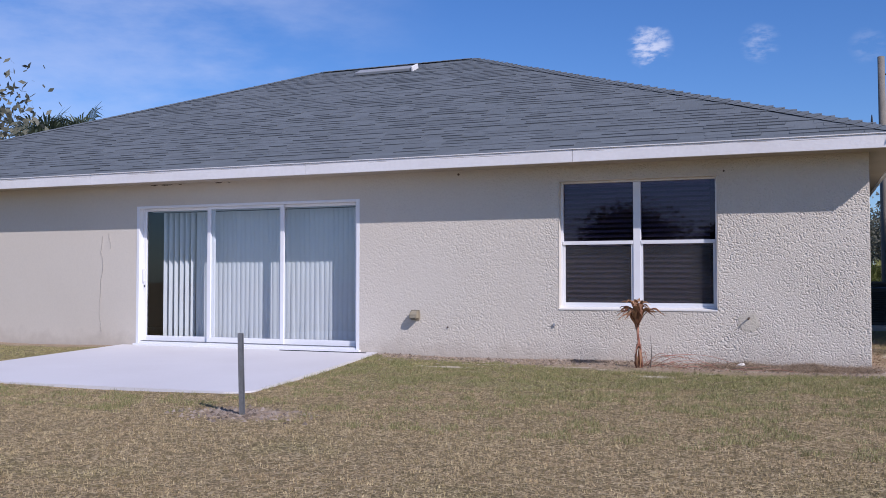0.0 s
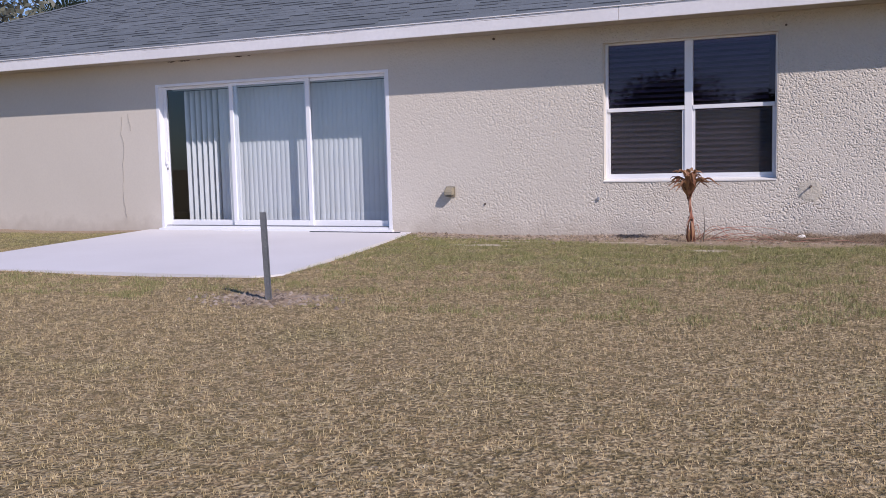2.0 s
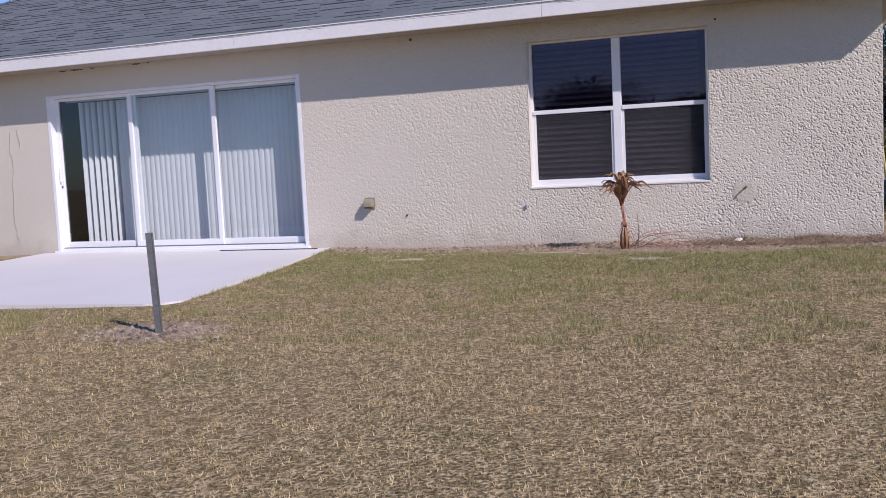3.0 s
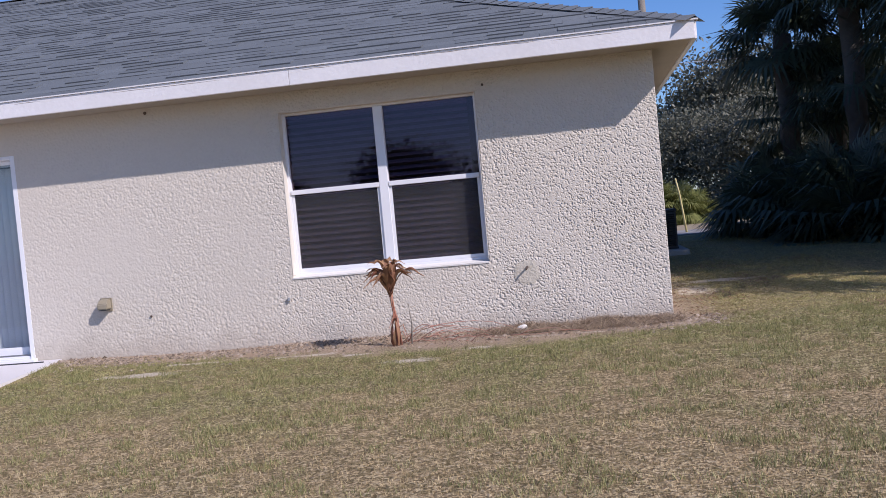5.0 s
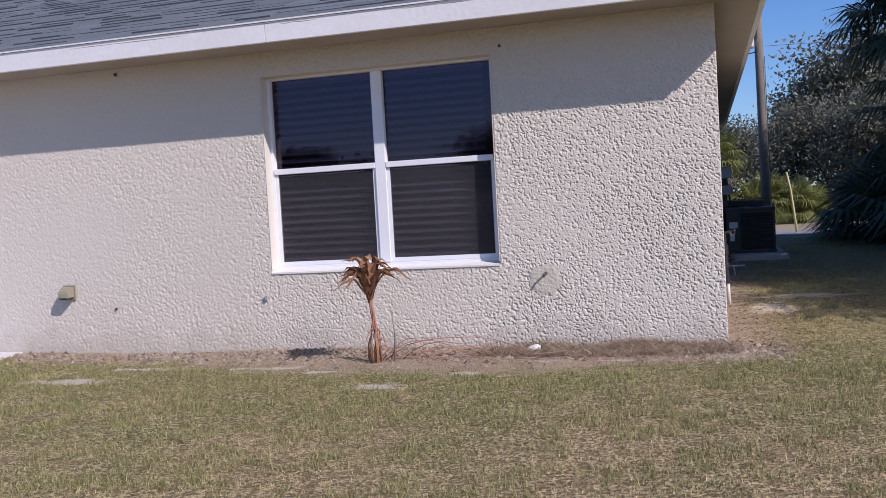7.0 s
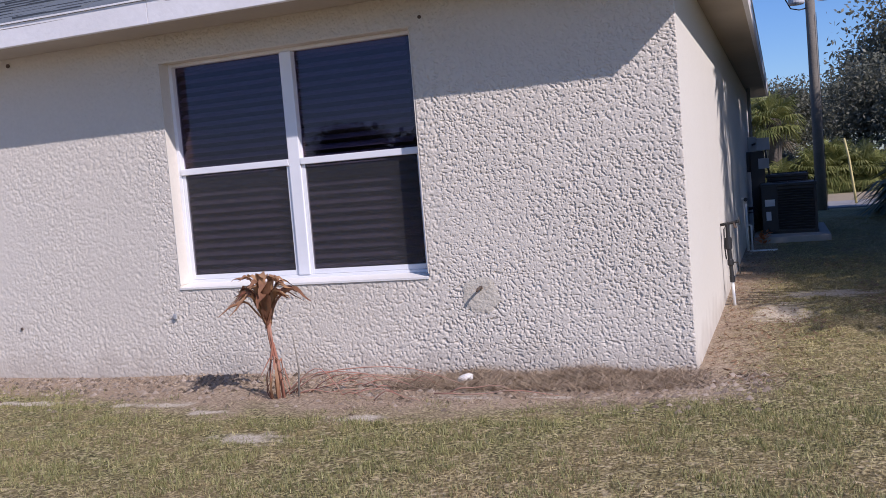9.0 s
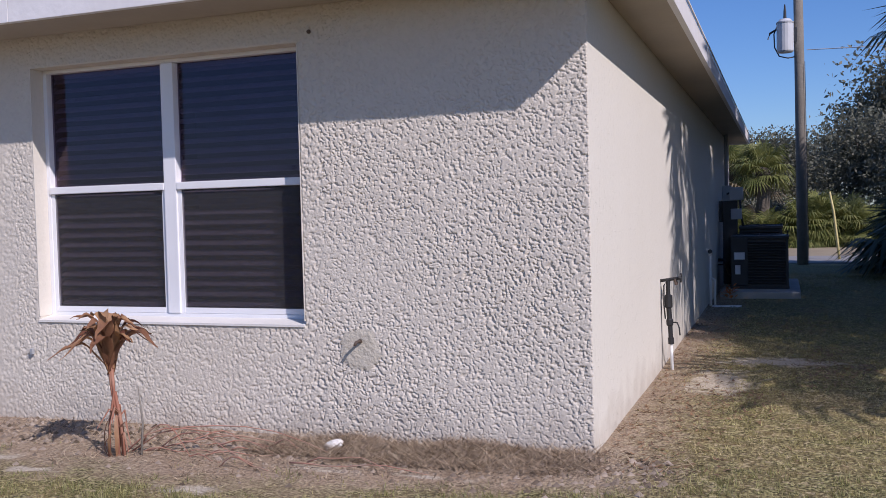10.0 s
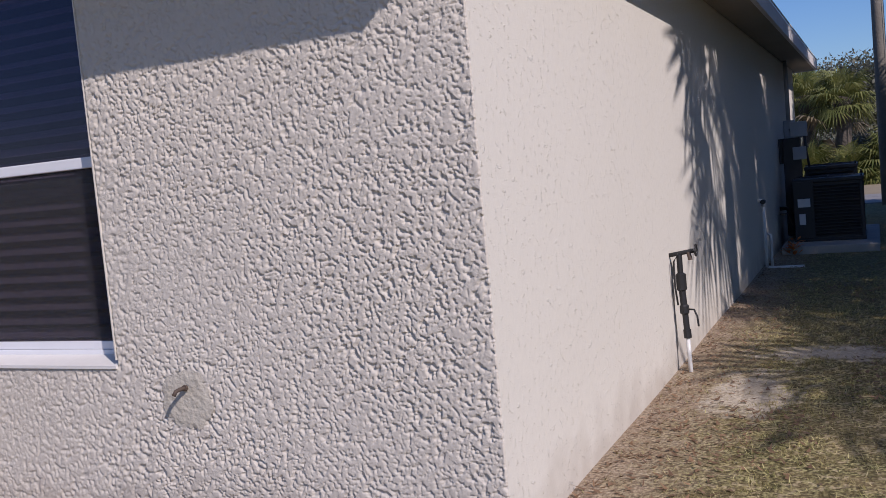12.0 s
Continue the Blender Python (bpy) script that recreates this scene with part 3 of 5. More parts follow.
def stucco_height(X, Z, step):
    """Knock-down plaster: islands pressed flat, steep on one flank and trowelled out on the other."""
    wx = X + 0.014 * lattice_noise(X, Z, 14, 3) + 0.006 * lattice_noise(X, Z, 45, 12)
    wz = Z + 0.014 * lattice_noise(X, Z, 14, 4) + 0.006 * lattice_noise(X, Z, 45, 13)
    wx, wz = wx * 0.8 + wz * 0.6, wz * 0.8 - wx * 0.6
    h = 0.62 * lattice_noise(wx * 1.2, wz * 0.85, 46, 5) + 0.66 * lattice_noise(wx, wz, 82, 6) + 0.34 * lattice_noise(wx, wz, 121, 11)
    h += 0.16 * lattice_noise(X, Z, 8.5, 7) + 0.20 * lattice_noise(X, Z, 19, 14)
    s = np.clip((h + 0.15) / 0.09, 0, 1) * (0.9 + 0.1 * np.clip((h - 0.4) / 0.3, 0, 1))
    drop = 0.30 * step / 0.004
    for k in range(2):
        s[:, 1:] = np.maximum(s[:, 1:], s[:, :-1] - drop)
        if k % 2:
            s[1:, :] = np.maximum(s[1:, :], s[:-1, :] - drop)
    return s


def stucco_coat(x0, x1, z0, z1, step, hole=None):
    """A sheet of real relief over part of the back wall."""
    xs, zs = np.linspace(x0, x1, int((x1 - x0) / step) + 1), np.linspace(z0, z1, int((z1 - z0) / step) + 1)
    X, Z = np.meshgrid(xs, zs)
    if hole:
        for axis, ends in ((xs, hole[:2]), (zs, hole[2:])):
            for e in ends:
                axis[np.argmin(abs(axis - e))] = e
        X, Z = np.meshgrid(xs, zs)
    amp = np.clip(0.5 + (X + 5.8) / 7.0, 0.5, 1.0) * (0.85 + 0.4 * lattice_noise(X, Z, 1.6, 9))
    Y = 0.0095 - (0.0084 * stucco_height(X, Z, step) + 0.0007 * lattice_noise(X, Z, 75, 10)) * amp
    inside = np.zeros(X.shape, bool)
    if hole:
        inside = (X > hole[0] - 1e-6) & (X < hole[1] + 1e-6) & (Z > hole[2] - 1e-6) & (Z < hole[3] + 1e-6)
    Y[inside] = 0.0115
    Y[:, -1] = np.where(x1 > -0.01, 0.0115, Y[:, -1])
    nz, nx = X.shape
    k = np.arange(nx * nz).reshape(nz, nx)
    quads = np.stack([k[:-1, :-1], k[:-1, 1:], k[1:, 1:], k[1:, :-1]], -1)
    keep = ~(inside[:-1, :-1] & inside[1:, 1:] & inside[:-1, 1:] & inside[1:, :-1])
    me = mesh_from_arrays("stucco_coat", np.stack([X.ravel(), Y.ravel(), Z.ravel()], 1), quads[keep], M_STUCCO)
    me.shade_smooth()
    ob = new("stucco_coat", me)
    adopt(ob, wall_south)
    return ob


stucco_coat(DX1, -3.7, -0.12, Z_W, 0.0075)
stucco_coat(-3.7, -1.5, -0.12, Z_W, 0.0048, (WX0, WX1, WZ0, WZ1))
stucco_coat(-1.5, 0.0, -0.12, Z_W, 0.0033)

# ---- roof ----
EX0, EX1, EY0, EY1, EZ = -17.86, 0.33, -0.42, 13.5, 2.525
RX0, RX1, RY, RZ = -10.50, -6.99, 6.54, 5.49
SLOPE = (RZ - EZ) / (RY - EY0)


def roof_z(y):
    return EZ + SLOPE * (y - EY0)


def roof_deck():
    bm = bmesh.new()
    c = [(EX0, EY0, EZ), (EX1, EY0, EZ), (EX1, EY1, EZ), (EX0, EY1, EZ), (RX0, RY, RZ), (RX1, RY, RZ)]
    up = [bm.verts.new(p) for p in c]
    dn = [bm.verts.new((p[0], p[1], p[2] - 0.035)) for p in c]
    for f in ((0, 1, 5, 4), (1, 2, 5), (2, 3, 4, 5), (3, 0, 4)):
        bm.faces.new([up[i] for i in f])
        bm.faces.new([dn[i] for i in reversed(f)])
    for i in range(4):
        j = (i + 1) % 4
        bm.faces.new((up[i], dn[i], dn[j], up[j]))
    return bm


roof = thing("roof", roof_deck(), M_UNDERLAY, "grey-green asphalt shingle hip roof with low pitch", "roof", kind="structure")


SZ0, SZ1 = 2.375, 2.387
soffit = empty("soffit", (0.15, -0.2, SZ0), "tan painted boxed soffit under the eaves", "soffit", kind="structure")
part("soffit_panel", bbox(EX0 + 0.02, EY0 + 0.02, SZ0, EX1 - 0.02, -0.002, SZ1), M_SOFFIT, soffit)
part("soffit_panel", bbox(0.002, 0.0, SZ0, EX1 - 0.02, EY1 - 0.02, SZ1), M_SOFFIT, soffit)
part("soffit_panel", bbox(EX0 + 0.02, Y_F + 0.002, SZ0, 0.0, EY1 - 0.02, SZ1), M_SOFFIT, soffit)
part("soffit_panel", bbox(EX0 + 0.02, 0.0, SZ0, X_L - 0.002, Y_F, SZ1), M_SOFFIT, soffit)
fascia = empty("fascia", (-8, EY0, 2.44), "white painted fascia boards along the eaves, weathered", "trim", kind="structure")
seams = [EX0, -14.2, -10.55, -6.9, -3.25, EX1]
for a, c in zip(seams, seams[1:]):
    part("fascia_board", bbox(a + 0.0015, EY0 - 0.02, 2.362, c - 0.0015, EY0 + 0.018, 2.512, bevel=0.003), M_FASCIA, fascia)
for a, c in zip([EY0 + 0.02, 3.2, 6.8, 10.4], [3.2, 6.8, 10.4, EY1]):
    part("fascia_board", bbox(EX1 - 0.018, a + 0.0015, 2.362, EX1 + 0.02, c - 0.0015, 2.512, bevel=0.003), M_FASCIA, fascia)
part("fascia_board", bbox(EX0, EY1 - 0.018, 2.362, EX1 - 0.02, EY1 + 0.02, 2.512, bevel=0.003), M_FASCIA, fascia)
part("fascia_board", bbox(EX0 - 0.02, EY0 + 0.02, 2.362, EX0 + 0.018, EY1 - 0.02, 2.512, bevel=0.003), M_FASCIA, fascia)
drip = bmesh.new()
box(drip, EX0 - 0.03, EY0 - 0.032, 2.513, EX1 + 0.032, EY0 - 0.021, 2.524)
box(drip, EX1 + 0.021, EY0 - 0.02, 2.513, EX1 + 0.032, EY1, 2.524)
# thin dark tubes draw the shadow gap below the drip edge
gap_rng, gx0 = random.Random(31), EX0 + 0.3
while gx0 < EX1 - 0.6:
    gl = gap_rng.uniform(0.25, 1.1)
    gz = 2.488 + gap_rng.uniform(-0.006, 0.006)
    gp = [(gx0 + gl * f, EY0 - 0.0195, gz + gap_rng.uniform(-0.004, 0.004)) for f in (0, 0.2, 0.4, 0.6, 0.8, 1)]
    part("grime_streak", tube(bmesh.new(), gp, [0.001, 0.003, 0.0022, 0.0035, 0.0025, 0.001], 4), M_CRACK_SHADOW, fascia, "thin dark line standing in for the drip edge shadow gap")
    gx0 += gl + gap_rng.uniform(0.02, 0.9)
part("drip_edge", drip, M_FASCIA, fascia, "thin metal drip edge")

# ---- patio slab ----
PATIO = [(-10.29, 0.0), (-6.02, 0.0), (-5.30, -4.08), (-5.36, -4.20), (-5.5, -4.26), (-9.35, -4.42), (-9.47, -4.36), (-9.52, -4.25)]
patio = thing("pavement_patio", prism(bmesh.new(), PATIO, -0.2, lambda x, y: -0.022 + 0.005 * y), M_CONCRETE, "bright clean concrete patio slab outside the sliding door", "patio", kind="structure")


# ---- patio door ----
def sliding_door():
    d = empty("door_1", ((DX0 + DX1) / 2, 0.1, -0.01), "white three-panel sliding glass patio door, one panel a little open", "sliding door", kind="structure")
    fr = bmesh.new()
    box(fr, DX0, 0.006, -0.008, DX0 + 0.05, 0.17, DZ1, 0.004)
    box(fr, DX1 - 0.05, 0.006, -0.008, DX1, 0.17, DZ1, 0.004)
    box(fr, DX0 + 0.05, 0.006, DZ1 - 0.034, DX1 - 0.05, 0.17, DZ1, 0.004)
    box(fr, DX0 + 0.05, 0.02, -0.008, DX1 - 0.05, 0.17, 0.03, 0.004)
    part("door_frame", fr, M_VINYL, d)
    part("track", bbox(DX0 + 0.05, 0.055, 0.031, DX1 - 0.05, 0.062, 0.045), M_GALV, d, "dull metal track")
    part("threshold_sill", bbox(DX0 - 0.01, -0.05, -0.03, DX1 + 0.02, 0.019, 0.004, 0.004), M_VINYL, d)
    edges = [DX0 + 0.05, -8.775, -7.58, DX1 - 0.05]
    for k in range(3):
        a, c = edges[k] - (0.05 if k else 0), edges[k + 1] + (0.05 if k < 2 else 0)
        y0 = (0.10, 0.06, 0.10)[k]
        leaf = empty("door_panel", ((a + c) / 2, y0, 0.03))
        adopt_now(leaf, d)
        w = 0.06
        zt = DZ1 - 0.036
        part("stile", bbox(a, y0, 0.034, a + w, y0 + 0.035, zt, 0.005), M_VINYL, leaf)
        part("stile", bbox(c - w, y0, 0.034, c, y0 + 0.035, zt, 0.005), M_VINYL, leaf)
        part("rail", bbox(a + w, y0, zt - 0.038, c - w, y0 + 0.035, zt, 0.005), M_VINYL, leaf)
        part("rail", bbox(a + w, y0, 0.034, c - w, y0 + 0.035, 0.115, 0.005), M_VINYL, leaf)
        g = part("pane", bbox(a + w - 0.005, y0 + 0.014, 0.11, c - w + 0.005, y0 + 0.019, zt - 0.033), M_GLASS_DOOR, leaf)
        g.visible_shadow = False
        if k == 0:
            h = bmesh.new()
            box(h, a + 0.02, y0 - 0.035, 0.92, a + 0.045, y0 - 0.02, 1.12, 0.005)
            box(h, a + 0.022, y0 - 0.02, 0.93, a + 0.043, y0, 0.95)
            box(h, a + 0.022, y0 - 0.02, 1.09, a + 0.043, y0, 1.11)
            part("handle", h, M_VINYL, leaf)
            part("lock", bbox(a + 0.026, y0 - 0.012, 0.84, a + 0.04, y0, 0.872, 0.003), M_BLACK, leaf, "small black lock")
    return d


def adopt_now(ob, parent):
    ob.parent = parent
    ob.matrix_parent_inverse = parent.matrix_basis.inverted()


sliding_door()


def vertical_blind():
    v = empty("vertical_blind", (-8.2, 0.37, 0.05), "white vinyl vertical blind, drawn across with a gap at one end", "blind")
    part("head_rail", bbox(DX0 + 0.02, 0.34, 1.985, DX1 - 0.02, 0.40, 2.035, 0.004), M_VANE, v)
    rng = random.Random(3)

    me = curved_slat("vane", [((k / 6 - 0.5) * 0.089, -0.011 * (1 - (k / 3 - 1) ** 2)) for k in range(7)], 0.97, "z", 0.0012, M_VANE)
    x = DX0 + 0.27
    while x < DX1 - 0.03:
        bunch = x < -9.2
        ob = new("vane", me)
        turn = rng.uniform(52, 62) if bunch else rng.uniform(7, 10)
        ob.matrix_basis = pose(x, 0.37, 1.0, rng.uniform(-0.4, 0.4), 0, turn)
        ob.parent = v
        ob.matrix_parent_inverse = v.matrix_basis.inverted()
        x += 0.10 if bunch else 0.078
    return v


vertical_blind()


# ---- window ----
def window():
    w = empty("window_1", ((WX0 + WX1) / 2, 0.1, WZ0), "white vinyl twin single-hung window with dark panes", "window", kind="structure")
    y0, y1 = 0.110, 0.168
    mid = (WX0 + WX1) / 2
    fr = bmesh.new()
    box(fr, WX0, y0, WZ0, WX0 + 0.03, y1, WZ1, 0.004)
    box(fr, WX1 - 0.03, y0, WZ0, WX1, y1, WZ1, 0.004)
    box(fr, WX0 + 0.03, y0, WZ1 - 0.022, WX1 - 0.03, y1, WZ1, 0.004)
    box(fr, WX0 + 0.03, y0, WZ0, WX1 - 0.03, y1, WZ0 + 0.045, 0.004)
    part("window_frame", fr, M_VINYL, w)
    part("mullion", bbox(mid - 0.045, y0 - 0.008, WZ0 + 0.046, mid + 0.045, y1, WZ1 - 0.023, 0.006), M_VINYL, w)
    sill = bmesh.new()
    vs = [sill.verts.new(p) for p in ((WX0, -0.004, WZ0 - 0.010), (WX1, -0.004, WZ0 - 0.010), (WX1, -0.004, WZ0 + 0.003), (WX0, -0.004, WZ0 + 0.003),
                                     (WX0, y0 - 0.001, WZ0 - 0.010), (WX1, y0 - 0.001, WZ0 - 0.010), (WX1, y0 - 0.001, WZ0 + 0.025), (WX0, y0 - 0.001, WZ0 + 0.025))]
    for f in ((0, 1, 2, 3), (3, 2, 6, 7), (4, 5, 1, 0), (5, 4, 7, 6), (1, 5, 6, 2), (4, 0, 3, 7)):
        sill.faces.new([vs[i] for i in f])
    part("window_sill", sill, M_SILL, w, "white painted sloping masonry sill")
    jl = bbox(WX0 - 0.0005, 0.002, WZ0 + 0.025, WX0 + 0.004, y0 - 0.001, WZ1 - 0.003)
    box(jl, WX1 - 0.004, 0.002, WZ0 + 0.025, WX1 + 0.0005, y0 - 0.001, WZ1 - 0.003)
    part("jamb_lining", jl, M_JAMB, w, "cream painted plaster reveal")
    zm = 1.41
    for a, c in ((WX0 + 0.031, mid - 0.046), (mid + 0.046, WX1 - 0.031)):
        sash = empty("sash", ((a + c) / 2, 0.1, zm))
        adopt_now(sash, w)
        part("meeting_rail", bbox(a, 0.098, zm - 0.02, c, 0.148, zm + 0.025, 0.005), M_VINYL, sash)
        lower = bmesh.new()
        box(lower, a, 0.116, WZ0 + 0.046, a + 0.026, 0.141, zm - 0.021, 0.003)
        box(lower, c - 0.026, 0.116, WZ0 + 0.046, c, 0.141, zm - 0.021, 0.003)
        box(lower, a + 0.026, 0.116, WZ0 + 0.046, c - 0.026, 0.141, WZ0 + 0.08, 0.003)
        part("lower_sash_frame", lower, M_VINYL, sash)
        up = part("pane", bbox(a, 0.152, zm + 0.02, c, 0.156, WZ1 - 0.023), M_GLASS_WIN, sash)
        lo = part("pane", bbox(a + 0.02, 0.130, WZ0 + 0.075, c - 0.02, 0.134, zm - 0.018), M_GLASS_WIN, sash)
        scr = part("insect_screen", bbox(a + 0.026, 0.119, WZ0 + 0.081, c - 0.026, 0.1205, zm - 0.021), M_SCREEN, sash, "charcoal insect mesh")
        up.visible_shadow = lo.visible_shadow = False
    return w


window()


def horizontal_blind(x0, x1):
    b = empty("venetian_blind", ((x0 + x1) / 2, 0.19, WZ0), "grey horizontal slat blind, lowered and half closed", "blind", group="window blinds")
    part("head_rail", bbox(x0, 0.176, WZ1 - 0.05, x1, 0.221, WZ1 - 0.01, 0.003), M_SLAT, b)
    part("bottom_rail", bbox(x0, 0.186, WZ0 + 0.055, x1, 0.216, WZ0 + 0.075, 0.003), M_SLAT, b)
    me = curved_slat("slat", [((k / 4 - 0.5) * 0.064, 0.005 * (1 - (k / 2 - 1) ** 2)) for k in range(5)], (x1 - x0) / 2, "x", 0.0025, M_SLAT)
    z, rng = WZ0 + 0.10, random.Random(int(-x0 * 100))
    while z < WZ1 - 0.06:
        ob = new("slat", me)
        ob.matrix_basis = pose((x0 + x1) / 2, 0.202, z, 34 + rng.uniform(-3, 3), rng.uniform(-0.25, 0.25), 0)
        ob.parent = b
        ob.matrix_parent_inverse = b.matrix_basis.inverted()
        z += 0.062
    return b


horizontal_blind(WX0 + 0.03, (WX0 + WX1) / 2 - 0.01)
horizontal_blind((WX0 + WX1) / 2 + 0.01, WX1 - 0.10)

# ---- wall fittings ----
def dryer_vent():
    v = empty("dryer_vent", (-5.477, 0, 0.5), "weathered beige plastic dryer vent hood on the stucco wall", "vent")
    part("flange", bbox(-5.54, -0.010, 0.425, -5.415, -0.0005, 0.555, 0.004), M_VENT, v)
    h = bmesh.new()
    prof = [(-0.010, 0.545), (-0.06, 0.535), (-0.10, 0.50), (-0.105, 0.445), (-0.010, 0.445)]
    a = [h.verts.new((-5.53, y, z)) for y, z in prof]
    c = [h.verts.new((-5.425, y, z)) for y, z in prof]
    h.faces.new(a)
    h.faces.new(c[::-1])
    for i in range(len(prof)):
        j = (i + 1) % len(prof)
        h.faces.new((a[i], c[i], c[j], a[j]))
    bmesh.ops.bevel(h, geom=h.edges[:], offset=0.008, segments=2, affect="EDGES")
    part("hood", h, M_VENT, v)
    part("flap", bbox(-5.52, -0.095, 0.434, -5.435, -0.02, 0.441), M_DARK, v, "dark flap under the hood")


dryer_vent()


def irregular_disc(bm, x, y, z, rx, rz, seed, axis="y", lift=0.004, sides=22, rough=0.25):
    rng = random.Random(seed)
    ring = []
    for k in range(sides):
        t = 2 * math.pi * k / sides
        f = 1 + rng.uniform(-rough, rough)
        p = (x + rx * f * math.cos(t), y - lift, z + rz * f * math.sin(t)) if axis == "y" else (x + rx * f * math.cos(t), y + rz * f * math.sin(t), z + lift)
        ring.append(p)
    base = [(px, y, pz) for px, _, pz in ring] if axis == "y" else [(px, py, z - 0.03) for px, py, _ in ring]
    inner = [tuple(c + (q - c) * 0.8 for c, q in zip((x, y - lift, z) if axis == "y" else (x, y, z + lift), p)) for p in ring]
    r0, r1 = [bm.verts.new(p) for p in base], [bm.verts.new(p) for p in inner]
    for k in range(sides):
        j = (k + 1) % sides
        bm.faces.new((r0[k], r0[j], r1[j], r1[k]))
    bm.faces.new(r1)
    bmesh.ops.recalc_face_normals(bm, faces=bm.faces[:])
    return bm


def pipe_stub():
    p = empty("pipe_stub", (-1.315, 0, 0.5), "rusty bent pipe stub in a yellowish filler patch", "pipe")
    part("filler_patch", irregular_disc(bmesh.new(), -1.29, -0.0005, 0.465, 0.12, 0.115, 4, lift=0.0025, sides=40, rough=0.1), M_FOAM, p, "crumbly yellowish filler")
    part("stub", tube(bmesh.new(), [(-1.285, 0.0, 0.51), (-1.285, -0.035, 0.514), (-1.288, -0.06, 0.511), (-1.292, -0.07, 0.495)], [0.008, 0.008, 0.008, 0.008], 10), M_RUST, p, smooth=True)
    part("collar", tube(bmesh.new(), [(-1.285, -0.008, 0.512), (-1.285, -0.018, 0.513)], 0.012, 10), M_RUST, p)


pipe_stub()


def wall_bits():
    cap = thing("wall_plug", bbox(-3.605, -0.02, 0.375, -3.582, -0.0005, 0.412, 0.003), M_GREYBOX, "small grey plastic plug on the stucco wall", "plug")
    for x, z, r in ((-1.551, 2.231, 0.012), (-5.02, 0.335, 0.012), (-4.87, 2.325, 0.016)):
        bm = bmesh.new()
        tube(bm, [(x, 0.001, z), (x, -0.006, z), (x, -0.009, z)], [r, r, r * 0.6], 9)
        thing("nail_head", bm, M_RUST, "dark rusty nail head in the stucco", "nail", group="nail heads")
    rng = random.Random(8)
    for x, z0, z1 in ((-10.70, 1.62, 0.10), (-10.58, 1.66, 1.35)):
        bm, pts, z = bmesh.new(), [], z0
        while z > z1:
            pts.append((x, -0.001, z))
            x += rng.uniform(-0.018, 0.03)
            z -= rng.uniform(0.05, 0.1)
        tube(bm, pts, 0.0024, 4)
        thing("wall_crack", bm, M_CRACK_SHADOW, "hairline crack running down the stucco", "crack", group="wall cracks")


wall_bits()


def stain_under_eave():
    """Dark mildew streaks where the wall meets the soffit above the patio door."""
    for k, (x, w, h, s) in enumerate(((-9.75, 0.07, 0.007, 11), (-9.52, 0.10, 0.009, 12), (-9.28, 0.03, 0.006, 13), (-8.6, 0.06, 0.008, 14), (-8.42, 0.025, 0.005, 15))):
        thing("mildew_stain", irregular_disc(bmesh.new(), x, 0.0095, 2.362, w, h, s, lift=0.0015, rough=0.45), M_RUST, "dark mildew stain high on the wall", "stain", group="mildew stains")


stain_under_eave()


# ---- the yard by the house ----
def fence_post():
    p = empty("fence_post", (-4.625, -5.29, -0.08), "grey galvanised steel fence post standing in bare soil", "post")
    bm = bmesh.new()
    for a in ((-0.022, -0.003, 0.022, 0.003), (-0.003, 0.003, 0.003, 0.035), (-0.022, -0.012, -0.017, -0.003), (0.017, -0.012, 0.022, -0.003)):
        box(bm, a[0], a[1], -0.1, a[2], a[3], 0.625)
    bmesh.ops.transform(bm, matrix=pose(-4.622, -5.29, -0.07, 0.6, -1.4, 25), verts=bm.verts)
    part("channel", bm, M_GALV, p)
    for k in range(9):
        st = bbox(-0.006, -0.010, 0.05 + k * 0.065, 0.006, -0.003, 0.062 + k * 0.065)
        bmesh.ops.transform(st, matrix=pose(-4.622, -5.29, -0.07, 0.6, -1.4, 25), verts=st.verts)
        part("stud", st, M_GALV, p)


fence_post()


def ribbon(bm, pts, widths, side, fold=0.25):
    """A leaf blade: a strip folded along its midrib."""
    rows = []
    for p, w in zip(pts, widths):
        p = Vector(p)
        rows.append((bm.verts.new(p - side * w + Vector((0, 0, fold * w))), bm.verts.new(p), bm.verts.new(p + side * w + Vector((0, 0, fold * w)))))
    for a, c in zip(rows, rows[1:]):
        bm.faces.new((a[0], a[1], c[1], c[0]))
        bm.faces.new((a[1], a[2], c[2], c[1]))


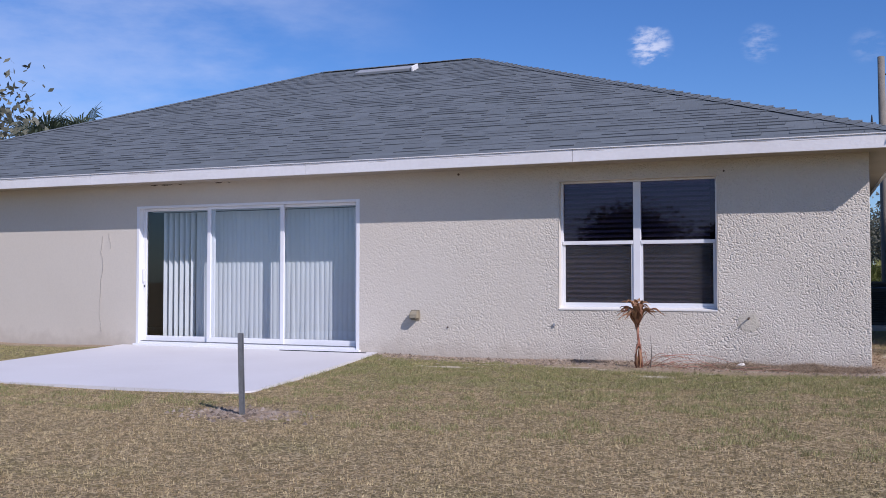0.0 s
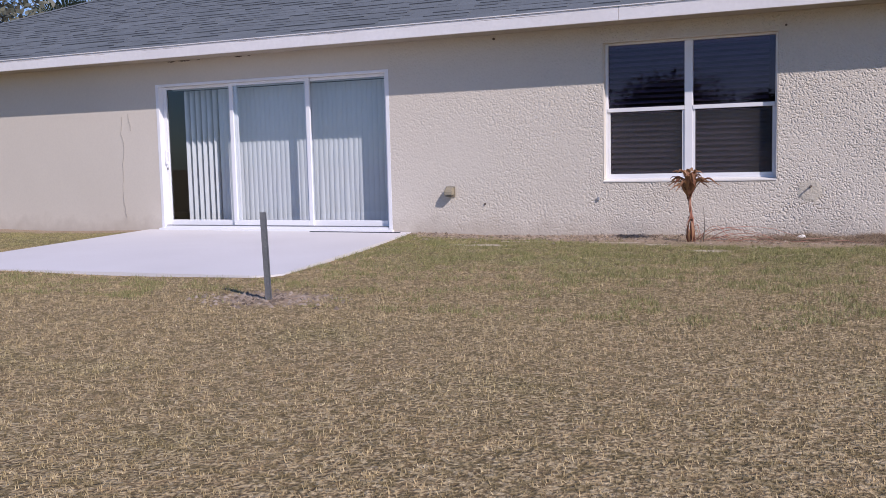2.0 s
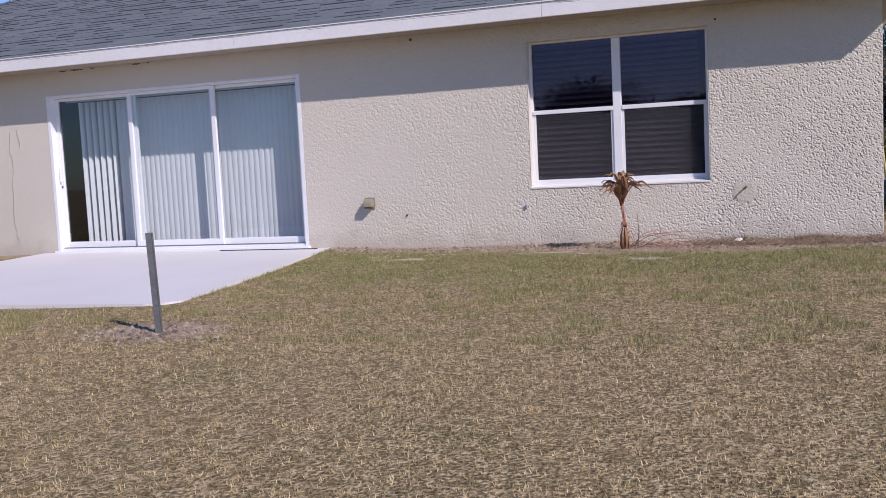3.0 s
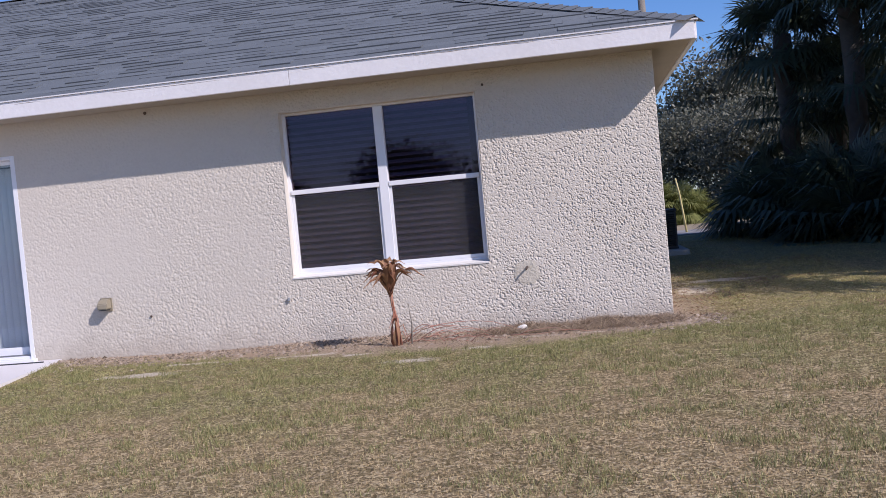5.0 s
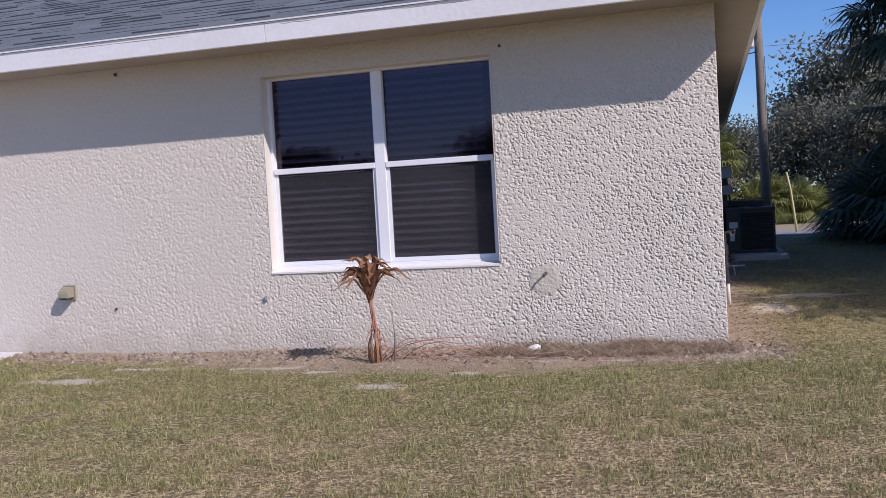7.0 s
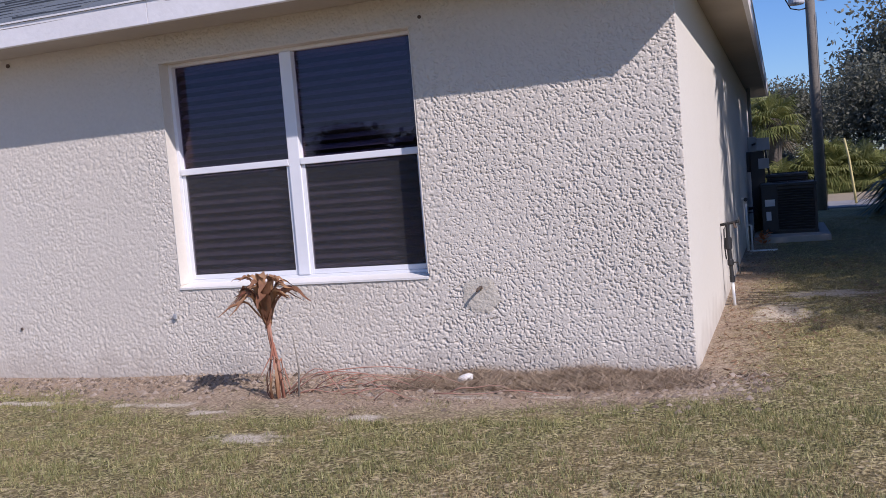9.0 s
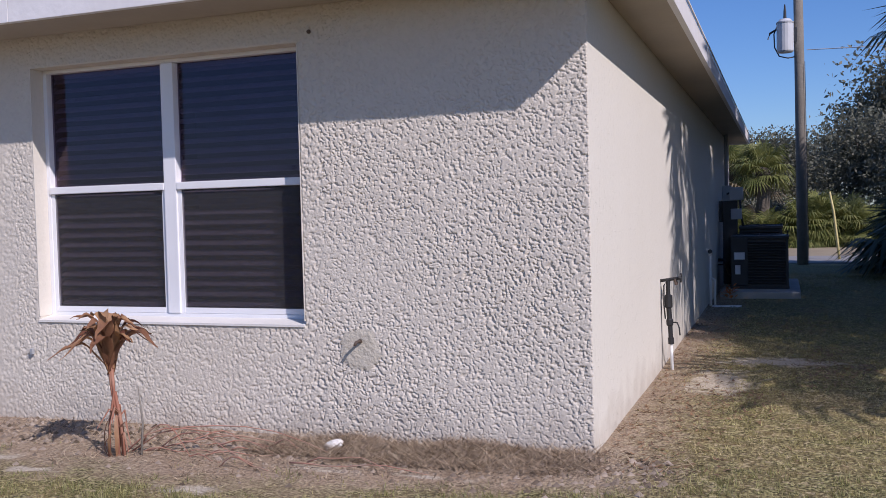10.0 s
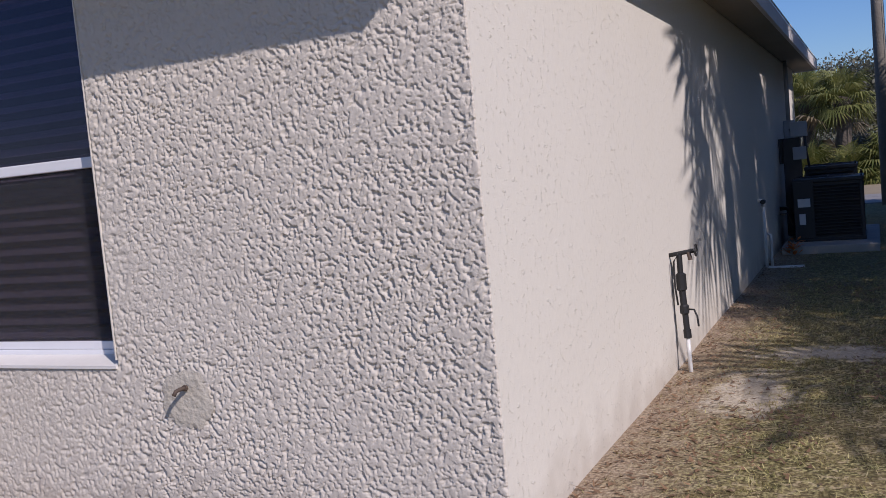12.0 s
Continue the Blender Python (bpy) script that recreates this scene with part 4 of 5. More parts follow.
def dried_plant():
    bx, by, bz = -2.455, -0.63, -0.06
    p = empty("dried_plant", (bx, by, bz), "dead brown dracaena plant with drooping dry leaves by the wall", "plant")
    rng = random.Random(21)
    part("stem", tube(bmesh.new(), [(bx + 0.03, by, bz - 0.03), (bx + 0.015, by + 0.01, 0.15), (bx - 0.005, by, 0.33), (bx - 0.005, by, 0.46)], [0.010, 0.007, 0.008, 0.018], 9), M_STALK, p, smooth=True)
    part("stem", tube(bmesh.new(), [(bx + 0.05, by + 0.02, bz - 0.03), (bx + 0.035, by + 0.02, 0.12), (bx + 0.01, by + 0.01, 0.30)], [0.012, 0.010, 0.008], 8), M_STALK, p, smooth=True)
    part("side_shoot", tube(bmesh.new(), [(bx + 0.13, by + 0.05, bz - 0.03), (bx + 0.15, by + 0.05, 0.13), (bx + 0.135, by + 0.04, 0.33)], [0.007, 0.006, 0.003], 7), M_WOODPOLE, p, "thin grey-brown side shoot", smooth=True)
    part("stem", tube(bmesh.new(), [(bx - 0.02, by - 0.02, bz - 0.03), (bx - 0.012, by - 0.015, 0.14), (bx + 0.012, by, 0.30), (bx, by, 0.42)], [0.008, 0.006, 0.007, 0.012], 8), M_STALK, p, smooth=True)
    top = Vector((bx - 0.005, by, 0.39))
    for k in range(44):
        t = k * 2.399 + rng.uniform(-0.35, 0.35)
        u = k / 43
        d = Vector((math.cos(t), math.sin(t), 0))
        side = Vector((-d.y, d.x, 0))
        reach = (0.08 + 0.20 * u ** 0.7) * rng.uniform(0.8, 1.2)
        rise = 0.27 - 0.06 * u + rng.uniform(-0.03, 0.04)
        droop = rng.uniform(0.02, 0.11) * (0.25 + 0.75 * u)
        wide = rng.uniform(0.013, 0.025)
        twist = rng.uniform(-1.0, 1.0)
        pts, ws = [], []
        for j in range(13):
            s = j / 12
            sway = side * (0.016 * math.sin(6 * s + k) + 0.03 * twist * s * s)
            up = rise * math.sin(min(1.0, s * 1.5) * 1.57) - droop * max(0, s - 0.5) ** 1.3 * 3.4 + 0.006 * math.sin(17 * s + 2 * k)
            pts.append(top + Vector((0, 0, 0.04 * (1 - u))) + d * reach * s ** 1.15 + sway + Vector((0, 0, up)))
            ws.append((wide * (0.35 + 0.8 * math.sin(math.pi * min(1, s * 1.02)) ** 1.1) * (1 - 0.6 * max(0, s - 0.75) / 0.25)) * rng.uniform(0.7, 1.2) + 0.001)
        bm = bmesh.new()
        ribbon(bm, pts, ws, (side + Vector((0, 0, 0.5 * twist))).normalized(), fold=rng.uniform(0.2, 0.95))
        part("leaf", bm, M_DRYLEAF, p, smooth=True)
    for k in range(6):
        t = rng.uniform(0, 6.28)
        d = Vector((math.cos(t), math.sin(t), 0))
        z1, out = rng.uniform(0.06, 0.20), rng.uniform(0.02, 0.07)
        hang = bmesh.new()
        ribbon(hang, [Vector((bx + 0.01, by, z1)) + d * out * math.sin(0.4 + 0.45 * j) - Vector((0, 0, (z1 - bz - 0.01) * j / 5)) for j in range(6)],
               [0.003, 0.008, 0.011, 0.010, 0.008, 0.003], Vector((-d.y, d.x, 0.1)).normalized(), fold=0.6)
        part("withered_leaf", hang, M_DRYLEAF, p, "withered brown leaf hanging on the stem", smooth=True)
    for k in range(9):
        t = rng.uniform(0, 6.28)
        d = Vector((math.cos(t), math.sin(t), 0))
        a = Vector((bx + 0.03, by + 0.01, rng.uniform(0.02, 0.2)))
        bm = bmesh.new()
        tube(bm, [a, a + d * 0.05 + Vector((0, 0, 0.03)), a + d * rng.uniform(0.06, 0.12) - Vector((0, 0, rng.uniform(0.03, 0.10)))], [0.006, 0.005, 0.002], 5)
        part("dry_stalk", bm, M_STALK, p)


dried_plant()


def fallen_vines():
    rng = random.Random(5)
    for k in range(18):
        a = Vector((rng.uniform(-2.45, -1.3), rng.uniform(-0.66, -0.25), -0.045)) if k > 4 else Vector((-2.42 + 0.03 * k, -0.60 + 0.03 * k, -0.04))
        span = rng.uniform(0.2, 0.75)
        ang = rng.uniform(-0.7, 0.8)
        peak = rng.choice((0.01, 0.015, 0.03, 0.05, 0.12)) if k > 4 else rng.uniform(0.05, 0.17)
        span *= 1.0 if k > 4 else 1.5
        pts = []
        for j in range(8):
            s = j / 7
            pts.append(a + Vector((span * s, span * s * math.sin(ang) * 0.6, peak * math.sin(math.pi * s ** 0.8) + 0.012 * math.sin(9 * s + k))))
        bm = bmesh.new()
        tube(bm, pts, [0.0046 * (1 - 0.6 * j / 7) for j in range(8)], 5)
        thing("fallen_vine", bm, M_REDVINE, "dry reddish vine stem lying by the wall", "vine", group="fallen vines", smooth=True)


fallen_vines()


def stone():
    bm = bmesh.new()
    bmesh.ops.create_icosphere(bm, subdivisions=2, radius=1)
    for v in bm.verts:
        v.co *= 1 + 0.22 * noise.noise(v.co * 1.7 + Vector((3, 1, 7)))
        v.co = Vector((v.co.x * 0.062, v.co.y * 0.04, v.co.z * 0.032))
    bmesh.ops.transform(bm, matrix=pose(-1.374, -0.20, -0.028, 0, -22, 15), verts=bm.verts)
    thing("stone", bm, M_STONE, "small white stone in dry litter by the wall", "stone", smooth=False)


stone()
thing("metal_strip", bbox(-7.45, -0.175, -0.024, -6.12, -0.155, -0.012, 0.002), M_DARK, "thin dark metal strip lying on the patio", "strip")


def scatter_blades(count, region, length, width, lean, seed, keep=None, lift=0.0):
    """Arrays of single tapered blades: base edge and tip."""
    r = np.random.RandomState(seed)
    x0, y0, x1, y1 = region
    x, y = r.uniform(x0, x1, count), r.uniform(y0, y1, count)
    if keep is not None:
        k = keep(x, y, r)
        x, y = x[k], y[k]
    n = len(x)
    z = ground_z(x, y) + lift
    t, le = r.uniform(0, 2 * np.pi, n), np.radians(r.uniform(lean[0], lean[1], n))
    ln, w = r.uniform(length[0], length[1], n), r.uniform(width[0], width[1], n)
    dx, dy = np.cos(t), np.sin(t)
    t2 = r.uniform(0, 2 * np.pi, n)
    sx, sy = np.cos(t2) * w / 2, np.sin(t2) * w / 2
    a = np.stack([x - sx, y - sy, z - 0.004], 1)
    c = np.stack([x + sx, y + sy, z - 0.004], 1)
    tip = np.stack([x + dx * ln * np.sin(le), y + dy * ln * np.sin(le), z + ln * np.cos(le)], 1)
    v = np.stack([a, c, tip], 1).reshape(-1, 3)
    return v, np.arange(len(v)).reshape(-1, 3)


def value_noise(x, y, scale, seed):
    r = np.random.RandomState(seed)
    g = r.rand(64, 64)
    u, v = x * scale + 100, y * scale + 100
    i, j = np.floor(u).astype(int), np.floor(v).astype(int)
    fu, fv = u - i, v - j
    fu, fv = fu * fu * (3 - 2 * fu), fv * fv * (3 - 2 * fv)
    q = lambda a, b: g[a % 64, b % 64]
    return (q(i, j) * (1 - fu) + q(i + 1, j) * fu) * (1 - fv) + (q(i, j + 1) * (1 - fu) + q(i + 1, j + 1) * fu) * fv


def in_patio(x, y):
    t = -y / 4.3
    return (x > -10.29 + 0.77 * t - 0.02) & (x < -6.02 + 0.72 * t + 0.02) & (y > -4.36)


def lawn_keep(x, y, r):
    thin = value_noise(x, y, 1.8, 4) * 0.2 + value_noise(x, y, 8.0, 5) * 0.3 + value_noise(x, y, 24.0, 6) * 0.5
    strong = np.clip((y + 5.0) / 2.5, 0.0, 1.0)
    p = np.clip(0.55 + (2.2 + 1.8 * strong) * (thin - 0.5), 0.3 - 0.24 * strong, 1.0)
    wide = 0.5 * np.clip((x + 4.6) / 1.6, 0, 1) - 0.3 * np.clip((x + 1.6) / 1.6, 0, 1)
    foot = np.clip((-y - wide - 0.02 - 0.55 * value_noise(x, y, 3.1, 17)) / 0.35, 0.0, 1.0)
    for bx, by, brx, bry in BARE:
        p = p * np.clip(np.hypot((x - bx) / brx, (y - by) / bry) - 0.35, 0.06, 1)
    side = np.clip((x - 0.05 - 0.35 * value_noise(x, y, 2.2, 7)) / 0.4, 0.05, 1.0)
    p = p * np.where(x > 0, np.where(y > -0.6, side, 1.0), np.clip(foot, 0.02, 1))
    spot = np.hypot(x + 4.66, (y + 5.22) * 1.5)
    p = p * np.clip((spot - 0.25) / 0.4, 0.08, 1)
    return (r.rand(len(x)) < p) & ~in_patio(x, y) & ~((x < 0.02) & (y > -0.02))


def grass(name, count, region, length, width, lean, seed, label):
    v, f = scatter_blades(count, region, length, width, lean, seed, lawn_keep)
    tagged(new(name, mesh_from_arrays(name, v, f, M_BLADES)), label, "grass", kind="stuff")


grass("grass", 900000, (-12.5, -9.6, 5.0, -0.03), (0.010, 0.024), (0.003, 0.0065), (10, 68), 1, "short dry straw-coloured lawn grass with green tufts")
grass("grass", 200000, (0.02, -0.03, 7.0, 16.0), (0.015, 0.04), (0.004, 0.007), (25, 80), 2, "short shaded side-yard grass with fallen leaves")
grass("grass", 90000, (0.02, -0.03, 2.6, 6.5), (0.012, 0.034), (0.004, 0.008), (30, 85), 5, "thin green-brown grass beside the side wall")


def tuft_keep(x, y, r):
    """Clumps a hand wide, denser towards the house."""
    clump = 0.6 * value_noise(x, y, 6.0, 18) + 0.4 * value_noise(x, y, 15.0, 19) + 0.10 * np.clip((y + 4.5) / 3.0, 0, 1)
    return lawn_keep(x, y, r) & (r.rand(len(x)) < np.clip((clump - 0.50) * 9, 0.0, 1.0))


v, f = scatter_blades(420000, (-8.0, -5.5, 3.2, -0.1), (0.02, 0.05), (0.003, 0.0055), (10, 60), 3, tuft_keep)
tagged(new("grass_tufts", mesh_from_arrays("grass_tufts", v, f, M_TUFT)), "taller green tufts of grass in the lawn near the house", "grass", kind="stuff")


def litter():
    def keep(x, y, r):
        return r.rand(len(x)) < np.clip(0.25 + 0.9 * value_noise(x, y, 3.0, 9) - 0.25 * (x < -2.6), 0.05, 1) * np.clip((y + 0.14 + 0.45 * np.clip((x + 4.6) / 1.6, 0, 1) - 0.25 * np.clip((x + 1.6) / 1.6, 0, 1) + 0.5 * value_noise(x, y * 0.3, 3.4, 10)) / 0.15, 0.02, 1)
    v, f = scatter_blades(17000, (-6.1, -1.05, 0.5, -0.01), (0.015, 0.05), (0.003, 0.008), (60, 92), 12, keep, 0.012)
    tagged(new("dry_litter", mesh_from_arrays("dry_litter", v, f, M_STRAW)), "dry grey-brown plant litter along the wall foot", "litter", kind="stuff")
    v, f = scatter_blades(9000, (-1.8, -0.40, 0.08, -0.01), (0.04, 0.13), (0.003, 0.006), (55, 88), 13, keep, 0.015)
    tagged(new("dry_litter", mesh_from_arrays("dry_litter", v, f, M_STRAW)), "tangled dry straw heaped against the wall", "litter", kind="stuff")
    v, f = scatter_blades(15000, (0.03, -0.3, 2.6, 8.0), (0.02, 0.05), (0.012, 0.025), (70, 95), 14, lambda x, y, r: r.rand(len(x)) < np.clip(0.9 - 1.3 * x, 0.0, 1) + 0.9 * np.clip((value_noise(x, y, 1.7, 15) - 0.6) * 5, 0.01, 1), 0.01)
    tagged(new("fallen_leaves", mesh_from_arrays("fallen_leaves", v, f, M_FALLEN)), "small fallen brown leaves along the side wall", "leaves", kind="stuff")


litter()


def soil_clods():
    """Crumbs of soil and dead roots along the foot of the back wall."""
    r = np.random.RandomState(61)
    n = 2600
    x, y = r.uniform(-6.0, 0.4, n), -0.03 - np.abs(r.normal(0, 0.3, n))
    keep = (y > -1.0) & (r.rand(n) < 0.25 + value_noise(x, y, 2.6, 16))
    x, y = np.r_[x[keep], r.normal(-4.66, 0.26, 320)], np.r_[y[keep], r.normal(-5.25, 0.15, 320)]
    n = len(x)
    s, t0 = r.uniform(0.006, 0.024, n), r.uniform(0, 6.28, n)
    z = ground_z(x, y)
    ring = [np.stack([x + s * f * np.cos(t0 + a) * 1.5, y + s * f * np.sin(t0 + a), z - 0.004], 1) for a, f in ((0, 1.0), (1.4, 0.8), (2.9, 1.1), (4.6, 0.9))]
    top = np.stack([x + s * 0.2, y, z + s * r.uniform(0.5, 1.1, n)], 1)
    v = np.stack(ring + [top], 1).reshape(-1, 3)
    k = np.arange(n)[:, None] * 5
    f = np.concatenate([k + np.array(q) for q in ((0, 1, 4), (1, 2, 4), (2, 3, 4), (3, 0, 4))])
    tagged(new("soil_clods", mesh_from_arrays("soil_clods", v, f, M_CLOD)), "crumbs of soil and dead roots along the wall foot and round the post", "soil", kind="stuff")


soil_clods()


# ---- side yard: taps, pipes, cooling units, meter ----
def garden_tap():
    y = 2.78
    p = empty("garden_tap", (0.08, y, -0.06), "dark brass garden tap with valve on a white riser pipe", "tap")
    part("riser", tube(bmesh.new(), [(0.085, y - 0.02, -0.12), (0.075, y, 0.16)], 0.013, 10), M_PVC, p, smooth=True)
    part("coupling", tube(bmesh.new(), [(0.076, y, 0.14), (0.074, y, 0.19)], 0.023, 10), M_BLACK, p)
    vb = bmesh.new()
    tube(vb, [(0.074, y, 0.18), (0.070, y, 0.28), (0.068, y, 0.29), (0.067, y, 0.33), (0.066, y, 0.34), (0.062, y, 0.42), (0.061, y, 0.43), (0.060, y, 0.52), (0.059, y, 0.53), (0.058, y, 0.64)],
         [0.018, 0.018, 0.027, 0.027, 0.02, 0.02, 0.03, 0.03, 0.017, 0.017], 10)
    part("valve_body", vb, M_BLACK, p, smooth=False)
    part("lever", tube(bmesh.new(), [(0.09, y, 0.31), (0.125, y - 0.01, 0.31), (0.14, y - 0.01, 0.27), (0.145, y - 0.01, 0.21)], 0.006, 7), M_BLACK, p)
    part("cross_pipe", tube(bmesh.new(), [(-0.005, y, 0.635), (0.06, y, 0.645), (0.125, y, 0.655), (0.155, y, 0.658)], 0.013, 10), M_BLACK, p, smooth=True)
    part("spout", tube(bmesh.new(), [(0.112, y, 0.652), (0.122, y - 0.01, 0.62), (0.124, y - 0.012, 0.605)], [0.012, 0.013, 0.014], 9), M_RUST, p)
    hw = bmesh.new()
    tube(hw, [(0.157, y + 0.033 * math.cos(t), 0.66 + 0.033 * math.sin(t)) for t in (2 * math.pi * k / 14 for k in range(15))], 0.006, 6)
    box(hw, 0.15, y - 0.03, 0.656, 0.164, y + 0.03, 0.664)
    part("hand_wheel", hw, M_BLACK, p)
    part("drain_tube", tube(bmesh.new(), [(0.055, y - 0.01, 0.645), (0.03, y - 0.03, 0.60), (0.028, y - 0.03, 0.45), (0.036, y - 0.02, 0.34)], 0.006, 7), M_BLACK, p, "thin dark tube", smooth=True)


garden_tap()


def drain_pipe():
    y = 7.4
    p = empty("drain_pipe", (0.06, y, -0.06), "white plastic condensate drain pipe on the side wall", "pipe")
    part("upright", tube(bmesh.new(), [(0.05, y, -0.03), (0.05, y, 0.62)], 0.017, 10), M_PVC, p, smooth=True)
    part("upright", tube(bmesh.new(), [(0.10, y + 0.05, -0.03), (0.10, y + 0.05, 0.30), (0.055, y + 0.02, 0.32)], 0.015, 10), M_PVC, p, smooth=True)
    part("elbow", tube(bmesh.new(), [(0.05, y, 0.60), (0.05, y, 0.66), (0.0, y, 0.67)], 0.021, 10), M_PVC, p, smooth=True)
    part("ground_run", tube(bmesh.new(), [(0.05, y, -0.03), (0.12, y - 0.02, -0.035), (0.42, y - 0.05, -0.03)], 0.017, 10), M_PVC, p, smooth=True)
    part("valve_cap", tube(bmesh.new(), [(0.05, y - 0.04, 0.655), (0.05, y + 0.04, 0.655)], 0.026, 10), M_BLACK, p)


drain_pipe()


def cooling_unit(x0, y0, z0, w, h, label):
    u = empty("air_conditioner", (x0 + w / 2, y0 + w / 2, z0), label, "air conditioner", group="cooling units")
    for cx in (x0, x0 + w - 0.04):
        for cy in (y0, y0 + w - 0.04):
            part("corner_post", bbox(cx, cy, z0, cx + 0.04, cy + 0.04, z0 + h, 0.006), M_BLACK, u)
    part("coil", bbox(x0 + 0.03, y0 + 0.03, z0 + 0.04, x0 + w - 0.03, y0 + w - 0.03, z0 + h - 0.05), M_DARK, u, "dark finned coil")
    part("base_pan", bbox(x0 - 0.01, y0 - 0.01, z0, x0 + w + 0.01, y0 + w + 0.01, z0 + 0.04, 0.006), M_BLACK, u)
    part("top_cover", bbox(x0 - 0.012, y0 - 0.012, z0 + h - 0.05, x0 + w + 0.012, y0 + w + 0.012, z0 + h, 0.012), M_BLACK, u)
    z = z0 + 0.075
    me = finish("louvre", bbox(-w / 2 + 0.04, -0.008, -0.009, w / 2 - 0.04, 0.008, 0.009), M_BLACK)
    while z < z0 + h - 0.07:
        for px, py, rz in ((x0 + w / 2, y0 + 0.014, 0), (x0 + w - 0.014, y0 + w / 2, 90)):
            ob = new("louvre", me)
            ob.matrix_basis = pose(px, py, z, 28 if rz == 0 else 0, 0 if rz == 0 else 28, rz)
            adopt_now(ob, u)
        z += 0.038
    g = bmesh.new()
    cx, cy, zt = x0 + w / 2, y0 + w / 2, z0 + h
    for k in range(7):
        r = 0.05 + 0.045 * k
        tube(g, [(cx + r * math.cos(t), cy + r * math.sin(t), zt + 0.012) for t in (2 * math.pi * j / 20 for j in range(21))], 0.004, 4, caps=False)
    for k in range(8):
        t = math.pi * k / 4
        tube(g, [(cx, cy, zt + 0.016), (cx + 0.33 * math.cos(t), cy + 0.33 * math.sin(t), zt + 0.012)], 0.004, 4)
    part("fan_grille", g, M_BLACK, u)
    return u


ac = cooling_unit(0.21, 9.12, 0.045, 0.77, 0.745, "black metal air conditioner condenser on a concrete pad")
part("service_panel", bbox(0.215, 9.095, 0.09, 0.44, 9.108, 0.76, 0.004), M_BLACK, ac)
part("label_plate", bbox(0.26, 9.090, 0.46, 0.40, 9.0945, 0.56), M_LABEL, ac, "pale printed label")
part("label_plate", bbox(0.27, 9.090, 0.25, 0.34, 9.0945, 0.38), M_LABEL, ac, "small pale label")
cooling_unit(0.28, 10.35, 0.045, 0.62, 0.86, "taller black condenser behind the nearer one")
thing("concrete_pad", bbox(0.09, 8.62, -0.16, 1.13, 11.1, 0.043, 0.012), M_OLDCONC, "grey concrete equipment pad beside the wall", "pad")


def refrigerant_lines():
    p = empty("refrigerant_line", (0.05, 9.6, 0.1), "black insulated pipe from wall to cooling unit", "pipe")
    part("insulated_pipe", tube(bmesh.new(), [(-0.005, 9.75, 0.42), (0.08, 9.75, 0.42), (0.13, 9.72, 0.36), (0.16, 9.7, 0.25), (0.205, 9.7, 0.2)], 0.026, 10), M_BLACK, p, smooth=True)
    part("copper_pipe", tube(bmesh.new(), [(-0.005, 9.62, 0.36), (0.10, 9.62, 0.36), (0.15, 9.62, 0.22), (0.205, 9.62, 0.18)], 0.009, 8), M_RUST, p, smooth=True)


refrigerant_lines()


def electric_meter():
    m = empty("electric_meter", (0.1, 11.05, 1.2), "grey electric meter box with conduit and dark cables", "electric meter")
    part("meter_box", bbox(0.002, 10.9, 1.05, 0.14, 11.2, 1.55, 0.01), M_GREYBOX, m)
    part("meter_dial", tube(bmesh.new(), [(0.14, 11.05, 1.38), (0.20, 11.05, 1.38), (0.23, 11.05, 1.38)], [0.09, 0.088, 0.07], 18), M_GREYBOX, m, "round glass meter", smooth=False)
    part("conduit", tube(bmesh.new(), [(0.06, 11.05, 1.55), (0.06, 11.05, 2.37)], 0.03, 10), M_GREYBOX, m, smooth=True)
    part("conduit", tube(bmesh.new(), [(0.06, 11.0, 1.05), (0.06, 11.0, -0.1)], 0.025, 10), M_GREYBOX, m, smooth=True)
    part("disconnect_box", bbox(0.002, 10.02, 0.98, 0.12, 10.22, 1.30, 0.008), M_DARK, m)
    part("breaker_cabinet", bbox(0.06, 9.92, 0.05, 0.27, 10.10, 1.30, 0.01), M_BLACK, m, "tall black cabinet")
    part("switch_box", bbox(0.16, 9.86, 1.31, 0.36, 10.02, 1.50, 0.008), M_GREYBOX, m)
    part("switch_box", bbox(0.18, 9.88, 1.02, 0.34, 9.918, 1.18, 0.006), M_GREYBOX, m)
    part("cable", tube(bmesh.new(), [(0.1, 10.12, 0.98), (0.18, 10.1, 0.82), (0.26, 10.2, 0.72), (0.3, 10.34, 0.66)], 0.014, 8), M_BLACK, m, smooth=True)
    part("cable", tube(bmesh.new(), [(0.08, 10.9, 1.42), (0.2, 10.7, 1.46), (0.28, 10.6, 1.36), (0.3, 10.55, 1.1), (0.33, 10.5, 0.9)], 0.016, 8), M_BLACK, m, smooth=True)


electric_meter()


def orange_tuft():
    bm, rng = bmesh.new(), random.Random(9)
    for k in range(46):
        t, r = rng.uniform(0, 6.28), rng.uniform(0.0, 0.11)
        a = Vector((0.22 + r * math.cos(t), 8.55 + r * math.sin(t), rng.uniform(-0.05, 0.12)))
        d = Vector((math.cos(t), math.sin(t), rng.uniform(0.1, 0.9))).normalized()
        ribbon(bm, [a, a + d * 0.04, a + d * 0.075], [0.006, 0.018, 0.002], Vector((-d.y, d.x, 0)).normalized())
    thing("orange_plant", bm, M_ORANGE, "small clump of orange leaves by the equipment pad", "plant", kind="stuff")


orange_tuft()


